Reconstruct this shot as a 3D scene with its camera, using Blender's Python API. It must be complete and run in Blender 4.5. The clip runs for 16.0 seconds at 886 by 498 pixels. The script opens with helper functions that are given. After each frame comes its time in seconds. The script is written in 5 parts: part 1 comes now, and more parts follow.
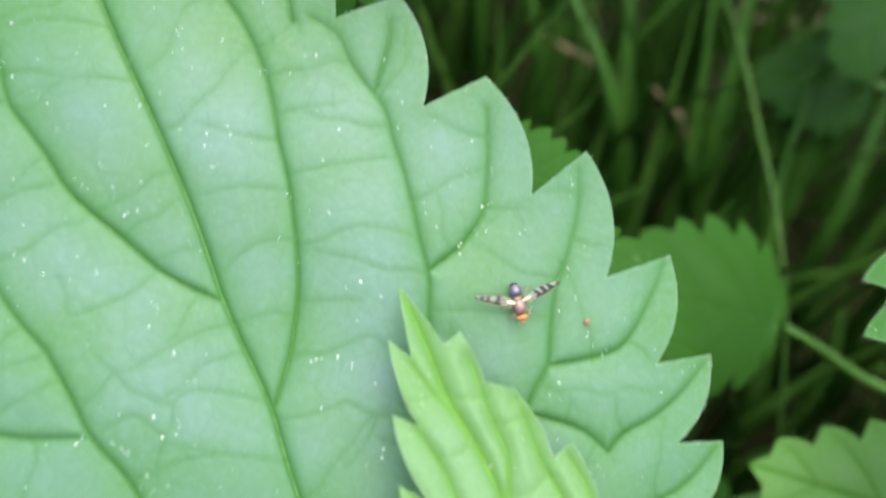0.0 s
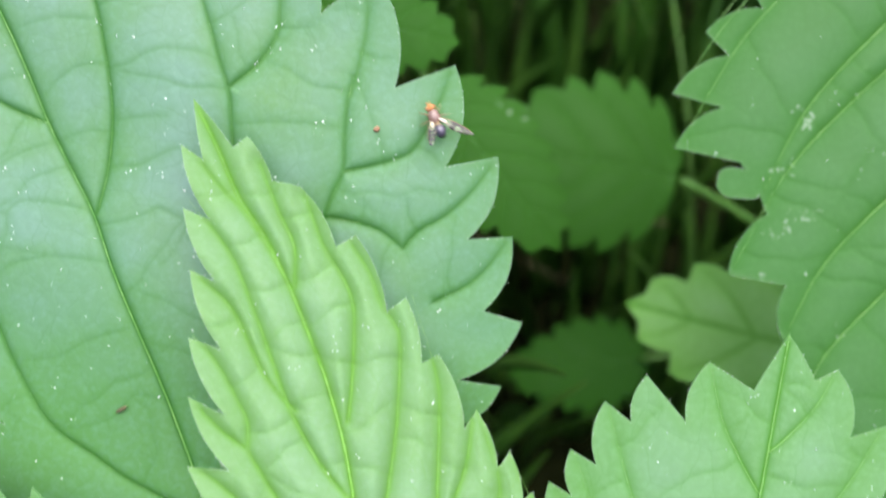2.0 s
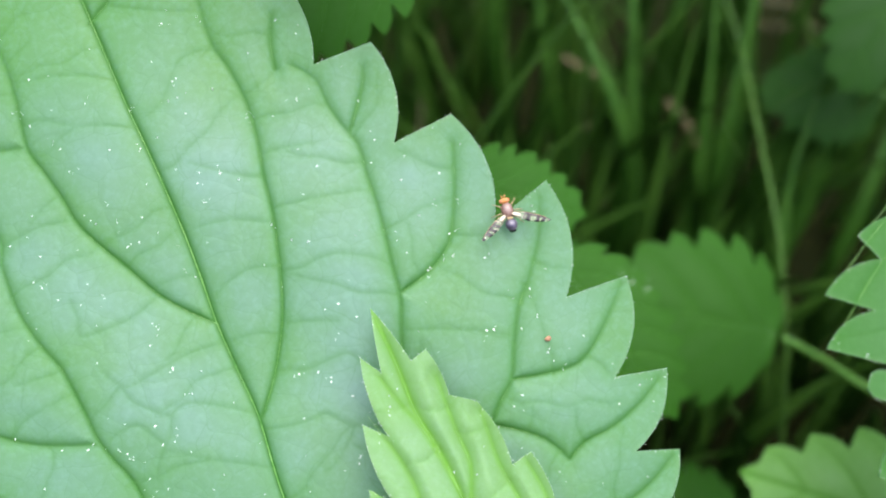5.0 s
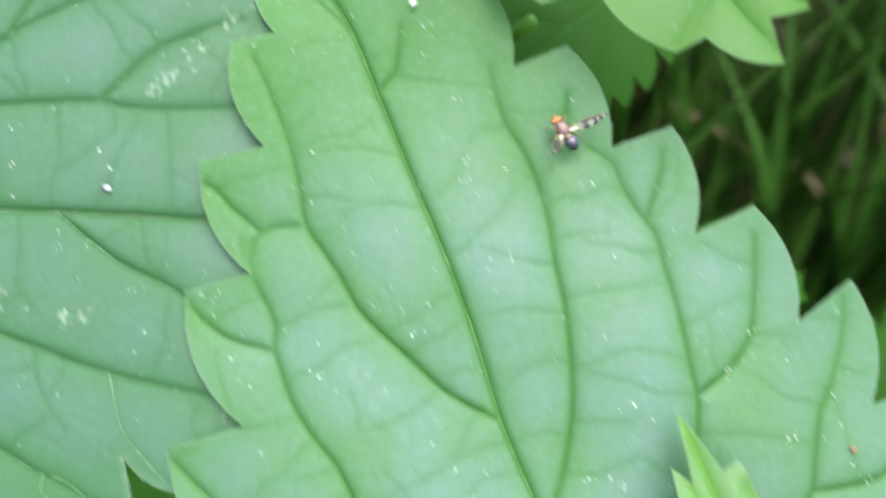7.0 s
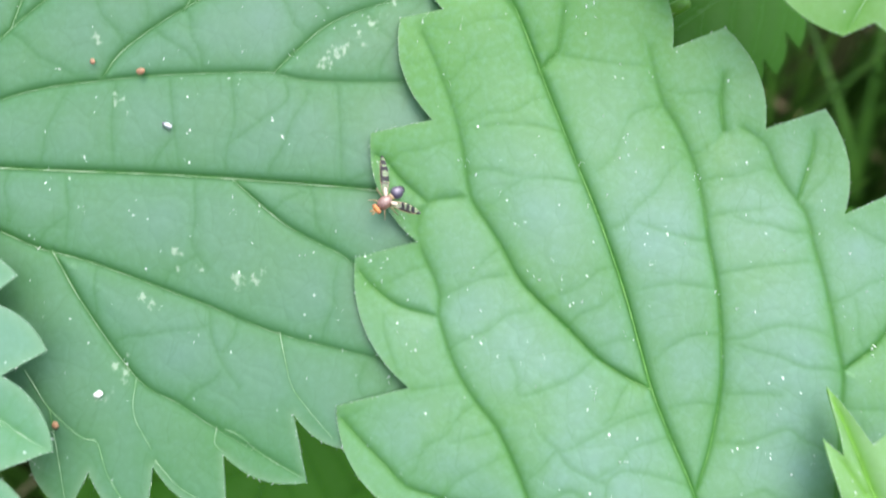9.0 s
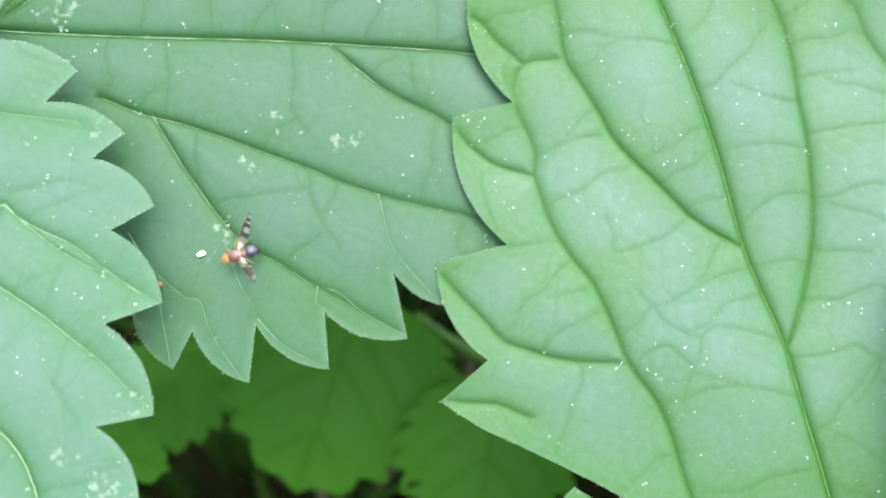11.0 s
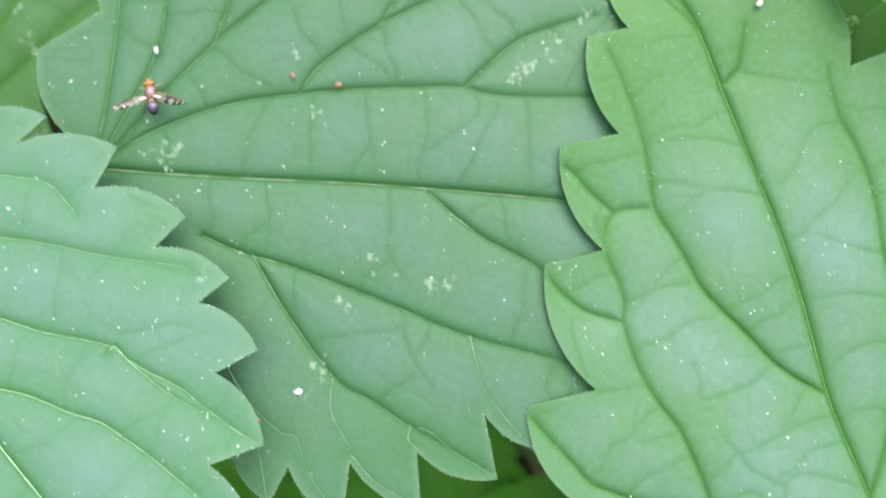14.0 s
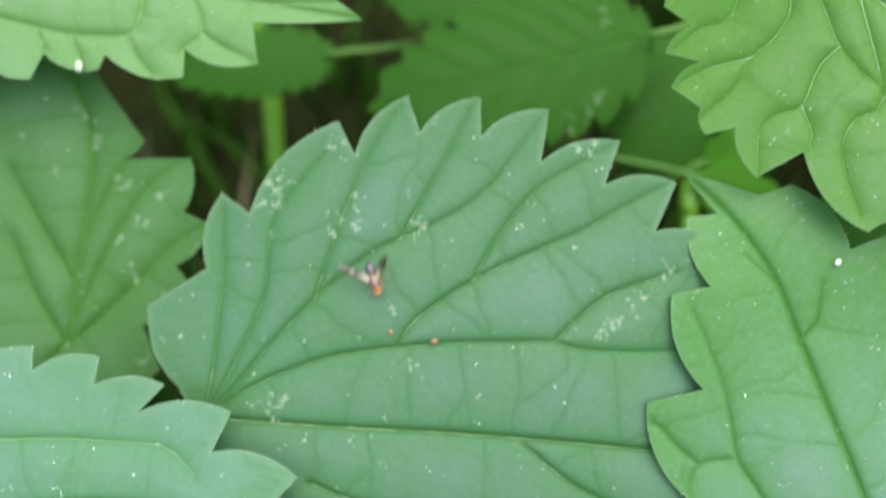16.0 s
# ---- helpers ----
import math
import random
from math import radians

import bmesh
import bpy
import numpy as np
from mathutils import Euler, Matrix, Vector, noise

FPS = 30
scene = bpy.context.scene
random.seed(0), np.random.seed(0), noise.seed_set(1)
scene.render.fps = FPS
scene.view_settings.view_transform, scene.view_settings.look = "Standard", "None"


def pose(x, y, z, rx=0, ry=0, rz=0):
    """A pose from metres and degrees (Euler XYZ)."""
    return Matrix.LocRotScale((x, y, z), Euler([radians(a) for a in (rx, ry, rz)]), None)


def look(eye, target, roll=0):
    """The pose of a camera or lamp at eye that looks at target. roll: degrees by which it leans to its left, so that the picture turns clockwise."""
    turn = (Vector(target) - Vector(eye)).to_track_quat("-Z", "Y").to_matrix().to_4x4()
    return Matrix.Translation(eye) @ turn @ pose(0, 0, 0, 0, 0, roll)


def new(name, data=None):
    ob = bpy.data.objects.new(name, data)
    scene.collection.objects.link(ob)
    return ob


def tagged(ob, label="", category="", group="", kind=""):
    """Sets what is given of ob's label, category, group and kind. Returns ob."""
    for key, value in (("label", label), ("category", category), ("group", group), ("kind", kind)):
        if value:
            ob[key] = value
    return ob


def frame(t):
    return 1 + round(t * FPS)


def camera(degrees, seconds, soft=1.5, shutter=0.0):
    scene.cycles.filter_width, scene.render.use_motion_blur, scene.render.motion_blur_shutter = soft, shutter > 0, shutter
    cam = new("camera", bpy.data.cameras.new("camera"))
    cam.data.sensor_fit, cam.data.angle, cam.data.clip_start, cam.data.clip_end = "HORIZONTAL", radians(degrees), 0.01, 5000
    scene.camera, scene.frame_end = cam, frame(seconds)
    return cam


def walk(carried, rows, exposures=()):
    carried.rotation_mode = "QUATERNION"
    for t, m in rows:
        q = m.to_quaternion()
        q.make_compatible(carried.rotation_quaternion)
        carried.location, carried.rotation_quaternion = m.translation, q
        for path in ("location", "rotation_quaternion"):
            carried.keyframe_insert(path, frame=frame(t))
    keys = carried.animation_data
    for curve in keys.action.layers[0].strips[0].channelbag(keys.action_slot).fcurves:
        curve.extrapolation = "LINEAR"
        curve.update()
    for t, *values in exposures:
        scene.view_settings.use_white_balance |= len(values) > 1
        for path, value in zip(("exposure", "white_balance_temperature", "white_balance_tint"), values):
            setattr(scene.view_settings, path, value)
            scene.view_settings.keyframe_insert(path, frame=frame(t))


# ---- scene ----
MM = 0.001
TILT = 35.0        # the view leans this far from straight down
BASE = pose(0, 0, 0.150, TILT, 0, 0)   # frame in which the leaves are laid out, millimetres, z towards the viewer


def turned(rx, ry, rz):
    """A turn from a rotation vector in degrees."""
    v = Vector((radians(rx), radians(ry), radians(rz)))
    return Matrix.Rotation(v.length, 4, v if v.length > 1e-9 else Vector((0, 0, 1)))


def at(x, y, z):
    return BASE @ Matrix.Translation((x * MM, y * MM, z * MM))


cam = camera(57, 16.0, soft=1.9, shutter=0.6)
cam.data.dof.use_dof = True
cam.data.dof.focus_distance = 0.069
cam.data.dof.aperture_fstop = 15.0
PATH = [
    (0, -5.77, 0.63, -7.42, -0.93, -3.58, 1.05),
    (0.5, -3.84, -3.80, -3.82, -3.91, -3.01, 1.11),
    (1, 9.31, -15.90, -0.10, -4.36, -0.65, -0.85),
    (1.2, 9.85, -20.28, 0.52, -3.17, -0.54, -0.60),
    (1.5, 12.07, -16.70, 0.45, -3.51, 0.25, -1.24),
    (2, 16.91, -11.30, -0.53, -4.26, 1.09, -1.25),
    (2.5, 8.05, -4.73, -0.04, -0.44, 1.19, -0.67),
    (3, 0.83, -0.44, -0.02, 0.43, 0.87, -0.62),
    (3.5, -0.00, 0.00, 0.00, 0.00, -0.00, -0.00),
    (3.7, 1.51, -0.40, -0.16, 0.50, 0.56, -0.41),
    (6, 0.08, 4.45, -2.02, -1.42, 0.18, 0.70),
    (6.5, -14.28, -0.79, -4.02, 0.51, 0.27, 0.54),
    (7, -24.80, 7.39, -5.88, 1.21, -0.75, 2.44),
    (7.5, -30.41, 15.24, -7.05, 2.21, -0.25, 2.82),
    (7.8, -30.48, 18.28, -6.59, -0.28, 0.39, 2.98),
    (8, -34.04, 14.63, -6.17, 0.74, -0.14, 2.87),
    (8.5, -37.15, 11.41, -4.63, -0.18, 0.47, 3.84),
    (9, -36.59, 5.94, -3.45, -0.16, 0.33, 3.90),
    (9.5, -37.10, 2.53, -3.06, -0.68, -0.14, 3.65),
    (10, -39.00, -2.23, -3.19, -0.10, 0.11, 3.59),
    (10.2, -40.05, -2.62, -2.65, -0.96, 0.36, 3.51),
    (12.3, -46.87, -10.54, -2.49, 0.33, 0.37, 3.88),
    (12.5, -46.70, -9.17, -2.33, 0.03, 0.51, 4.35),
    (13, -47.17, -1.40, -1.61, 0.30, 0.66, 4.60),
    (13.5, -50.40, 3.33, -0.75, 0.64, 1.08, 4.80),
    (14, -50.97, 5.20, -0.07, 0.07, 1.64, 4.49),
    (14.5, -56.29, 11.86, 1.15, 0.41, 2.38, 4.61),
    (15, -62.12, 17.58, 2.31, -1.06, 3.06, 4.44),
    (15.5, -59.61, 24.15, 3.25, -2.05, 3.22, 4.21),
    (16, -59.46, 30.65, 3.85, -2.14, 2.83, 3.45)
]
walk(cam, [(t, at(x, y, z) @ turned(a, b, c)) for t, x, y, z, a, b, c in PATH],
     exposures=[(0, 1.44, 6100, 12), (1.0, 1.29, 6100, 11), (2.0, 1.39, 6100, 11), (3.0, 1.48, 6080, 12), (6.5, 1.45, 6050, 12), (10, 1.47, 6050, 12), (13.5, 1.45, 6100, 12), (14.5, 1.17, 6220, 9), (16, 1.17, 6300, 6)])

# ---- daylight: bright cloud over a shaded verge ----
SUN_EL, SUN_ROT = radians(81), radians(62)
world = bpy.data.worlds.new("sky")
scene.world = world
world.use_nodes = True
wn = world.node_tree
sky = wn.nodes.new("ShaderNodeTexSky")
sky.sky_type = 'NISHITA'
sky.sun_disc = False
sky.sun_elevation, sky.sun_rotation = SUN_EL, SUN_ROT
sky.air_density, sky.dust_density, sky.ozone_density = 0.7, 5.0, 0.4
wn.links.new(sky.outputs[0], wn.nodes["Background"].inputs[0])
wn.nodes["Background"].inputs[1].default_value = 0.15
sun = new("sun", bpy.data.lights.new("sun", 'SUN'))
sun.data.energy, sun.data.angle, sun.data.color = 2.1, radians(120), (0.98, 0.98, 0.92)
sun.matrix_world = look(Vector((math.sin(SUN_ROT) * math.cos(SUN_EL), math.cos(SUN_ROT) * math.cos(SUN_EL), math.sin(SUN_EL))) * 2, (0, 0, 0))


# ---- materials ----
def material(name):
    m = bpy.data.materials.new(name)
    m.use_nodes = True
    return m, m.node_tree, m.node_tree.nodes["Principled BSDF"]


def node(tree, kind, **values):
    n = tree.nodes.new(kind)
    for key, v in values.items():
        n.inputs[key].default_value = v
    return n


def coords(tree, scale):
    tc = tree.nodes.new("ShaderNodeTexCoord")
    mp = tree.nodes.new("ShaderNodeMapping")
    mp.inputs["Scale"].default_value = (scale, scale, scale)
    tree.links.new(tc.outputs["Object"], mp.inputs["Vector"])
    return mp.outputs[0]


def mixed(tree, fac, a, b):
    m = tree.nodes.new("ShaderNodeMix")
    m.data_type = 'RGBA'
    for socket, v in ((m.inputs[0], fac), (m.inputs[6], a), (m.inputs[7], b)):
        if isinstance(v, (int, float)):
            socket.default_value = v
        elif isinstance(v, tuple):
            socket.default_value = (*v, 1.0)
        else:
            tree.links.new(v, socket)
    return m.outputs[2]


def ramp(tree, value, lo, hi):
    r = tree.nodes.new("ShaderNodeMapRange")
    r.inputs[1].default_value, r.inputs[2].default_value = lo, hi
    tree.links.new(value, r.inputs[0])
    return r.outputs[0]


def product(tree, a, b):
    m = tree.nodes.new("ShaderNodeMath")
    m.operation = 'MULTIPLY'
    for socket, v in zip(m.inputs, (a, b)):
        if isinstance(v, (int, float)):
            socket.default_value = v
        else:
            tree.links.new(v, socket)
    return m.outputs[0]


def leaf_material(name, deep, pale, vein, rough=0.42, gloss=0.5, through_light=0.25, relief=0.11, ladder_scale=0.13, ladder_depth=0.00008, coat=0.0):
    """Leaf skin: blotchy green with sky sheen painted into its paler tone, fine net of small veins, a soft waxy gloss,
    some light coming through.
    """
    m, tree, bsdf = material(name)
    c = coords(tree, 1000.0)
    big = node(tree, "ShaderNodeTexNoise", Scale=0.11, Detail=3.0)
    small = node(tree, "ShaderNodeTexNoise", Scale=1.6, Detail=5.0, Roughness=0.65)
    net = node(tree, "ShaderNodeTexVoronoi", Scale=0.75)
    net.feature = 'DISTANCE_TO_EDGE'
    warp = node(tree, "ShaderNodeTexNoise", Scale=0.5, Detail=2.0)
    tree.links.new(c, warp.inputs["Vector"])
    shift = tree.nodes.new("ShaderNodeVectorMath")
    shift.operation = 'ADD'
    tree.links.new(c, shift.inputs[0])
    tree.links.new(warp.outputs["Color"], shift.inputs[1])
    for n in (big, small):
        tree.links.new(c, n.inputs["Vector"])
    tree.links.new(shift.outputs[0], net.inputs["Vector"])
    ladder = node(tree, "ShaderNodeTexVoronoi", Scale=ladder_scale, Randomness=0.9)
    ladder.feature = 'DISTANCE_TO_EDGE'
    sway = tree.nodes.new("ShaderNodeVectorMath")
    sway.operation = 'MULTIPLY_ADD'
    sway.inputs[1].default_value = (2.4, 2.4, 0.0)
    slow = node(tree, "ShaderNodeTexNoise", Scale=0.22, Detail=3.0)
    tree.links.new(c, slow.inputs["Vector"])
    tree.links.new(slow.outputs["Color"], sway.inputs[0])
    tree.links.new(c, sway.inputs[2])
    tree.links.new(sway.outputs[0], ladder.inputs["Vector"])
    at_vein = tree.nodes.new("ShaderNodeAttribute")
    at_vein.attribute_name = "vein"
    at_sheen = tree.nodes.new("ShaderNodeAttribute")
    at_sheen.attribute_name = "sky_sheen"
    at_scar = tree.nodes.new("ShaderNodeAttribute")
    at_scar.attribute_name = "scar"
    # Sky sheen put into the paler tone, spread by a mask.
    col = mixed(tree, product(tree, ramp(tree, big.outputs[0], 0.22, 0.72), at_sheen.outputs["Fac"]), deep, pale)
    col = mixed(tree, product(tree, ramp(tree, small.outputs[0], 0.45, 0.75), 0.20), col, tuple(min(1, v * 1.4 + 0.02) for v in pale))
    fine = ramp(tree, net.outputs["Distance"], 0.10, 0.0)
    col = mixed(tree, product(tree, fine, 0.05), col, vein)
    col = mixed(tree, product(tree, ramp(tree, ladder.outputs["Distance"], 0.018, 0.003), 0.16), col, vein)
    ragged = tree.nodes.new("ShaderNodeMapRange")
    ragged.inputs[1].default_value, ragged.inputs[2].default_value = 0.3, 0.7
    ragged.inputs[3].default_value, ragged.inputs[4].default_value = 0.55, 1.15
    tree.links.new(small.outputs[0], ragged.inputs[0])
    col = mixed(tree, product(tree, at_vein.outputs["Fac"], ragged.outputs[0]), col, vein)
    grainy = node(tree, "ShaderNodeTexNoise", Scale=2.3, Detail=3.0)
    tree.links.new(c, grainy.inputs["Vector"])
    both = tree.nodes.new("ShaderNodeMath")
    both.operation = 'ADD'
    tree.links.new(at_scar.outputs["Fac"], both.inputs[0])
    tree.links.new(grainy.outputs[0], both.inputs[1])
    scar = ramp(tree, both.outputs[0], 0.94, 1.12)
    col = mixed(tree, product(tree, scar, 0.60), col, (0.38, 0.49, 0.34))
    at_rim = tree.nodes.new("ShaderNodeAttribute")
    at_rim.attribute_name = "rim"
    col = mixed(tree, product(tree, at_rim.outputs["Fac"], 0.22), col, (0.30, 0.42, 0.27))
    tree.links.new(col, bsdf.inputs["Base Color"])
    less = tree.nodes.new("ShaderNodeMapRange")
    less.inputs[3].default_value, less.inputs[4].default_value = gloss, gloss * 0.3
    tree.links.new(at_vein.outputs["Fac"], less.inputs[0])
    # Gloss drops where the painted sheen is left out.
    sheen_gloss = tree.nodes.new("ShaderNodeMapRange")
    sheen_gloss.inputs[3].default_value = 0.25
    tree.links.new(at_sheen.outputs["Fac"], sheen_gloss.inputs[0])
    tree.links.new(product(tree, less.outputs[0], sheen_gloss.outputs[0]), bsdf.inputs["Specular IOR Level"])
    bsdf.inputs["Coat Weight"].default_value, bsdf.inputs["Coat Roughness"].default_value = coat, 0.38
    rr = ramp(tree, small.outputs[0], 0.2, 0.8)
    rough_mix = tree.nodes.new("ShaderNodeMapRange")
    rough_mix.inputs[3].default_value, rough_mix.inputs[4].default_value = rough - 0.06, rough + 0.10
    tree.links.new(rr, rough_mix.inputs[0])
    tree.links.new(rough_mix.outputs[0], bsdf.inputs["Roughness"])
    b1 = node(tree, "ShaderNodeBump", Strength=relief, Distance=0.00006)
    tree.links.new(ramp(tree, net.outputs["Distance"], 0.0, 0.3), b1.inputs["Height"])
    b2 = node(tree, "ShaderNodeBump", Strength=relief * 0.8, Distance=0.00005)
    tree.links.new(small.outputs[0], b2.inputs["Height"])
    b3 = node(tree, "ShaderNodeBump", Strength=0.5, Distance=ladder_depth)
    tree.links.new(ramp(tree, ladder.outputs["Distance"], 0.0, 0.20), b3.inputs["Height"])
    tree.links.new(b3.outputs[0], b1.inputs["Normal"])
    tree.links.new(b1.outputs[0], b2.inputs["Normal"])
    tree.links.new(b2.outputs[0], bsdf.inputs["Normal"])
    glow = tree.nodes.new("ShaderNodeBsdfTranslucent")
    tree.links.new(mixed(tree, 0.5, col, (pale[0] * 1.5, pale[1] * 1.5, pale[2] * 0.4)), glow.inputs[0])
    mix = tree.nodes.new("ShaderNodeMixShader")
    mix.inputs[0].default_value = through_light
    tree.links.new(bsdf.outputs[0], mix.inputs[1])
    tree.links.new(glow.outputs[0], mix.inputs[2])
    tree.links.new(mix.outputs[0], tree.nodes["Material Output"].inputs[0])
    return m


def plain_material(name, a, b, scale, rough=0.5, gloss=0.5, relief=0.2, depth=0.0001, span=(0.35, 0.65)):
    """Two tones broken up by noise at two scales, with a fine relief."""
    m, tree, bsdf = material(name)
    c = coords(tree, 1000.0)
    n1 = node(tree, "ShaderNodeTexNoise", Scale=scale, Detail=6.0, Roughness=0.65)
    n2 = node(tree, "ShaderNodeTexNoise", Scale=scale * 7, Detail=4.0)
    for n in (n1, n2):
        tree.links.new(c, n.inputs["Vector"])
    col = mixed(tree, ramp(tree, n1.outputs[0], *span), a, b)
    col = mixed(tree, product(tree, ramp(tree, n2.outputs[0], 0.45, 0.8), 0.35), col, tuple(v * 0.55 for v in a))
    tree.links.new(col, bsdf.inputs["Base Color"])
    bsdf.inputs["Roughness"].default_value = rough
    bsdf.inputs["Specular IOR Level"].default_value = gloss
    bump = node(tree, "ShaderNodeBump", Strength=relief, Distance=depth)
    tree.links.new(n2.outputs[0], bump.inputs["Height"])
    tree.links.new(bump.outputs[0], bsdf.inputs["Normal"])
    return m


# The second tone of the upper leaves, paler and bluer, carries sky sheen.
MAIN = leaf_material("leaf_green", (0.088, 0.240, 0.054), (0.164, 0.298, 0.246), (0.020, 0.118, 0.003), gloss=0.72, rough=0.42, coat=0.08, ladder_depth=0.00003, ladder_scale=0.34, through_light=0.42)
# Paler green holding the extra sheen that a tilted leaf would catch.
PALE_SHEEN = leaf_material("leaf_pale_sheen", (0.086, 0.222, 0.092), (0.134, 0.260, 0.200), (0.036, 0.150, 0.012), gloss=0.55, rough=0.46, coat=0.12, through_light=0.36)
DARK = leaf_material("leaf_dark", (0.058, 0.174, 0.052), (0.088, 0.196, 0.128), (0.016, 0.084, 0.008), rough=0.50, gloss=0.6, coat=0.12, ladder_depth=0.00003, ladder_scale=0.34, through_light=0.36)
YOUNG = leaf_material("leaf_young", (0.165, 0.325, 0.095), (0.245, 0.395, 0.255), (0.120, 0.305, 0.025), rough=0.45, gloss=0.5, through_light=0.48, ladder_scale=0.26, coat=0.1)
FRESH = leaf_material("leaf_fresh", (0.108, 0.282, 0.036), (0.190, 0.352, 0.160), (0.050, 0.205, 0.008), rough=0.47, gloss=0.45, ladder_scale=0.18, through_light=0.55, coat=0.1)
# Shade beneath the upper leaves put into this darker green.
SHADE = leaf_material("leaf_shaded", (0.035, 0.130, 0.011), (0.049, 0.152, 0.020), (0.034, 0.130, 0.010), rough=0.58, gloss=0.25, through_light=0.45, ladder_scale=0.25, ladder_depth=0.00004)
# Next two: brightened greens standing in for daylight missing on low leaves.
LOW_FRESH_LIT = leaf_material("leaf_low_fresh_lit", (0.125, 0.300, 0.050), (0.195, 0.360, 0.130), (0.060, 0.215, 0.010), rough=0.5, gloss=0.4, ladder_scale=0.2, through_light=0.15, ladder_depth=0.00004)
LOW_LIT = leaf_material("leaf_low_lit", (0.085, 0.275, 0.020), (0.108, 0.305, 0.034), (0.065, 0.230, 0.012), rough=0.58, gloss=0.25, through_light=0.5, ladder_scale=0.22, ladder_depth=0.00004)
MID = leaf_material("leaf_middle", (0.056, 0.182, 0.030), (0.078, 0.208, 0.060), (0.040, 0.145, 0.010), rough=0.5, gloss=0.45, through_light=0.45, ladder_scale=0.2, ladder_depth=0.00007)
# Still darker copy, deep shade put into the colour.
DEEP_SHADE = leaf_material("leaf_deep_shade", (0.014, 0.055, 0.005), (0.022, 0.072, 0.010), (0.012, 0.045, 0.004), rough=0.6, gloss=0.2, through_light=0.4, ladder_scale=0.2, ladder_depth=0.00004)
CREAMY = leaf_material("leaf_pale_fresh", (0.160, 0.335, 0.100), (0.240, 0.400, 0.215), (0.080, 0.240, 0.020), rough=0.46, gloss=0.5, through_light=0.5, ladder_scale=0.2, coat=0.1)
TENDER = leaf_material("leaf_tender", (0.122, 0.290, 0.070), (0.195, 0.345, 0.195), (0.048, 0.195, 0.006), rough=0.46, gloss=0.45, through_light=0.4, ladder_scale=0.26, coat=0.06)
BLOTCH = leaf_material("leaf_blotched", (0.066, 0.190, 0.036), (0.110, 0.245, 0.100), (0.050, 0.160, 0.020), rough=0.5, gloss=0.5, through_light=0.45, ladder_scale=0.2, ladder_depth=0.00007)
VEIN = plain_material("vein_pale", (0.11, 0.27, 0.045), (0.17, 0.34, 0.08), 0.6, 0.4)
VEIN_PALE = plain_material("vein_whitish", (0.26, 0.41, 0.22), (0.42, 0.54, 0.37), 0.9, 0.4)
VEIN_LIME = plain_material("vein_lime", (0.060, 0.210, 0.020), (0.200, 0.380, 0.100), 0.5, 0.45)
VEIN_WORN = plain_material("vein_worn", (0.075, 0.215, 0.040), (0.330, 0.460, 0.270), 0.4, 0.45, span=(0.38, 0.62))
VEIN_DIM = plain_material("vein_dim", (0.045, 0.160, 0.014), (0.070, 0.200, 0.026), 0.6, 0.5)
VEIN_YOUNG = plain_material("vein_young", (0.14, 0.33, 0.035), (0.21, 0.41, 0.085), 0.6, 0.4)
STALK = plain_material("stalk_green", (0.085, 0.245, 0.010), (0.12, 0.29, 0.02), 0.4, 0.45)
# Darker copy of the stalk green, with shade put into the colour.
STALK_SHADED = plain_material("stalk_shaded", (0.045, 0.130, 0.012), (0.070, 0.165, 0.022), 0.4, 0.5, 0.3)
# Both grass greens darkened to carry the shade around the plants.
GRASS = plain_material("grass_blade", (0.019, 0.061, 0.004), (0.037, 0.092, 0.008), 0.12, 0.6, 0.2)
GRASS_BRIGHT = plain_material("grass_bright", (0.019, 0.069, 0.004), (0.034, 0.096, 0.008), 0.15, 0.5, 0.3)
STRAW_LIGHT = plain_material("straw_light", (0.070, 0.060, 0.016), (0.105, 0.086, 0.028), 0.4, 0.7)
STRAW = plain_material("straw", (0.050, 0.048, 0.014), (0.085, 0.075, 0.026), 0.5, 0.7)
# Soil colour lowered to near black to hold the plants' shade.
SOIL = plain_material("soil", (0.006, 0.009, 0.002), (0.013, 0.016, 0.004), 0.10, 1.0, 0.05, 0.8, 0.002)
LITTER = plain_material("dead_leaf", (0.025, 0.022, 0.008), (0.050, 0.042, 0.018), 0.25, 0.8, 0.3, 0.5, 0.0004)
# For the unseen leaf ring that blocks low sky light.
BLOCKER = plain_material("blocker_leaves", (0.020, 0.060, 0.012), (0.045, 0.110, 0.022), 0.05, 0.6)
HAIR = plain_material("hair_white", (0.48, 0.55, 0.44), (0.64, 0.69, 0.60), 2.0, 0.35)
PALE = plain_material("pale_crust", (0.45, 0.50, 0.42), (0.66, 0.68, 0.62), 2.0, 0.6)
GREYISH = plain_material("chalky_grey", (0.34, 0.37, 0.36), (0.52, 0.55, 0.53), 2.0, 0.6)
RUST = plain_material("rust_grain", (0.20, 0.10, 0.045), (0.32, 0.18, 0.095), 3.0, 0.6)
PINK = plain_material("pink_crust", (0.36, 0.17, 0.12), (0.46, 0.24, 0.18), 1.5, 0.7)
ORANGE = plain_material("fly_head", (0.40, 0.145, 0.030), (0.48, 0.21, 0.055), 3.0, 0.45)
BROWN = plain_material("fly_thorax", (0.120, 0.055, 0.036), (0.21, 0.125, 0.095), 3.0, 0.25, 0.9)
BLACK = plain_material("fly_abdomen", (0.030, 0.022, 0.038), (0.090, 0.070, 0.105), 2.5, 0.28, 1.0)
JET = plain_material("fly_jet", (0.008, 0.006, 0.008), (0.016, 0.012, 0.016), 2.5, 0.25, 0.6)
AMBER = plain_material("fly_leg", (0.22, 0.16, 0.07), (0.32, 0.23, 0.11), 3.0, 0.4)
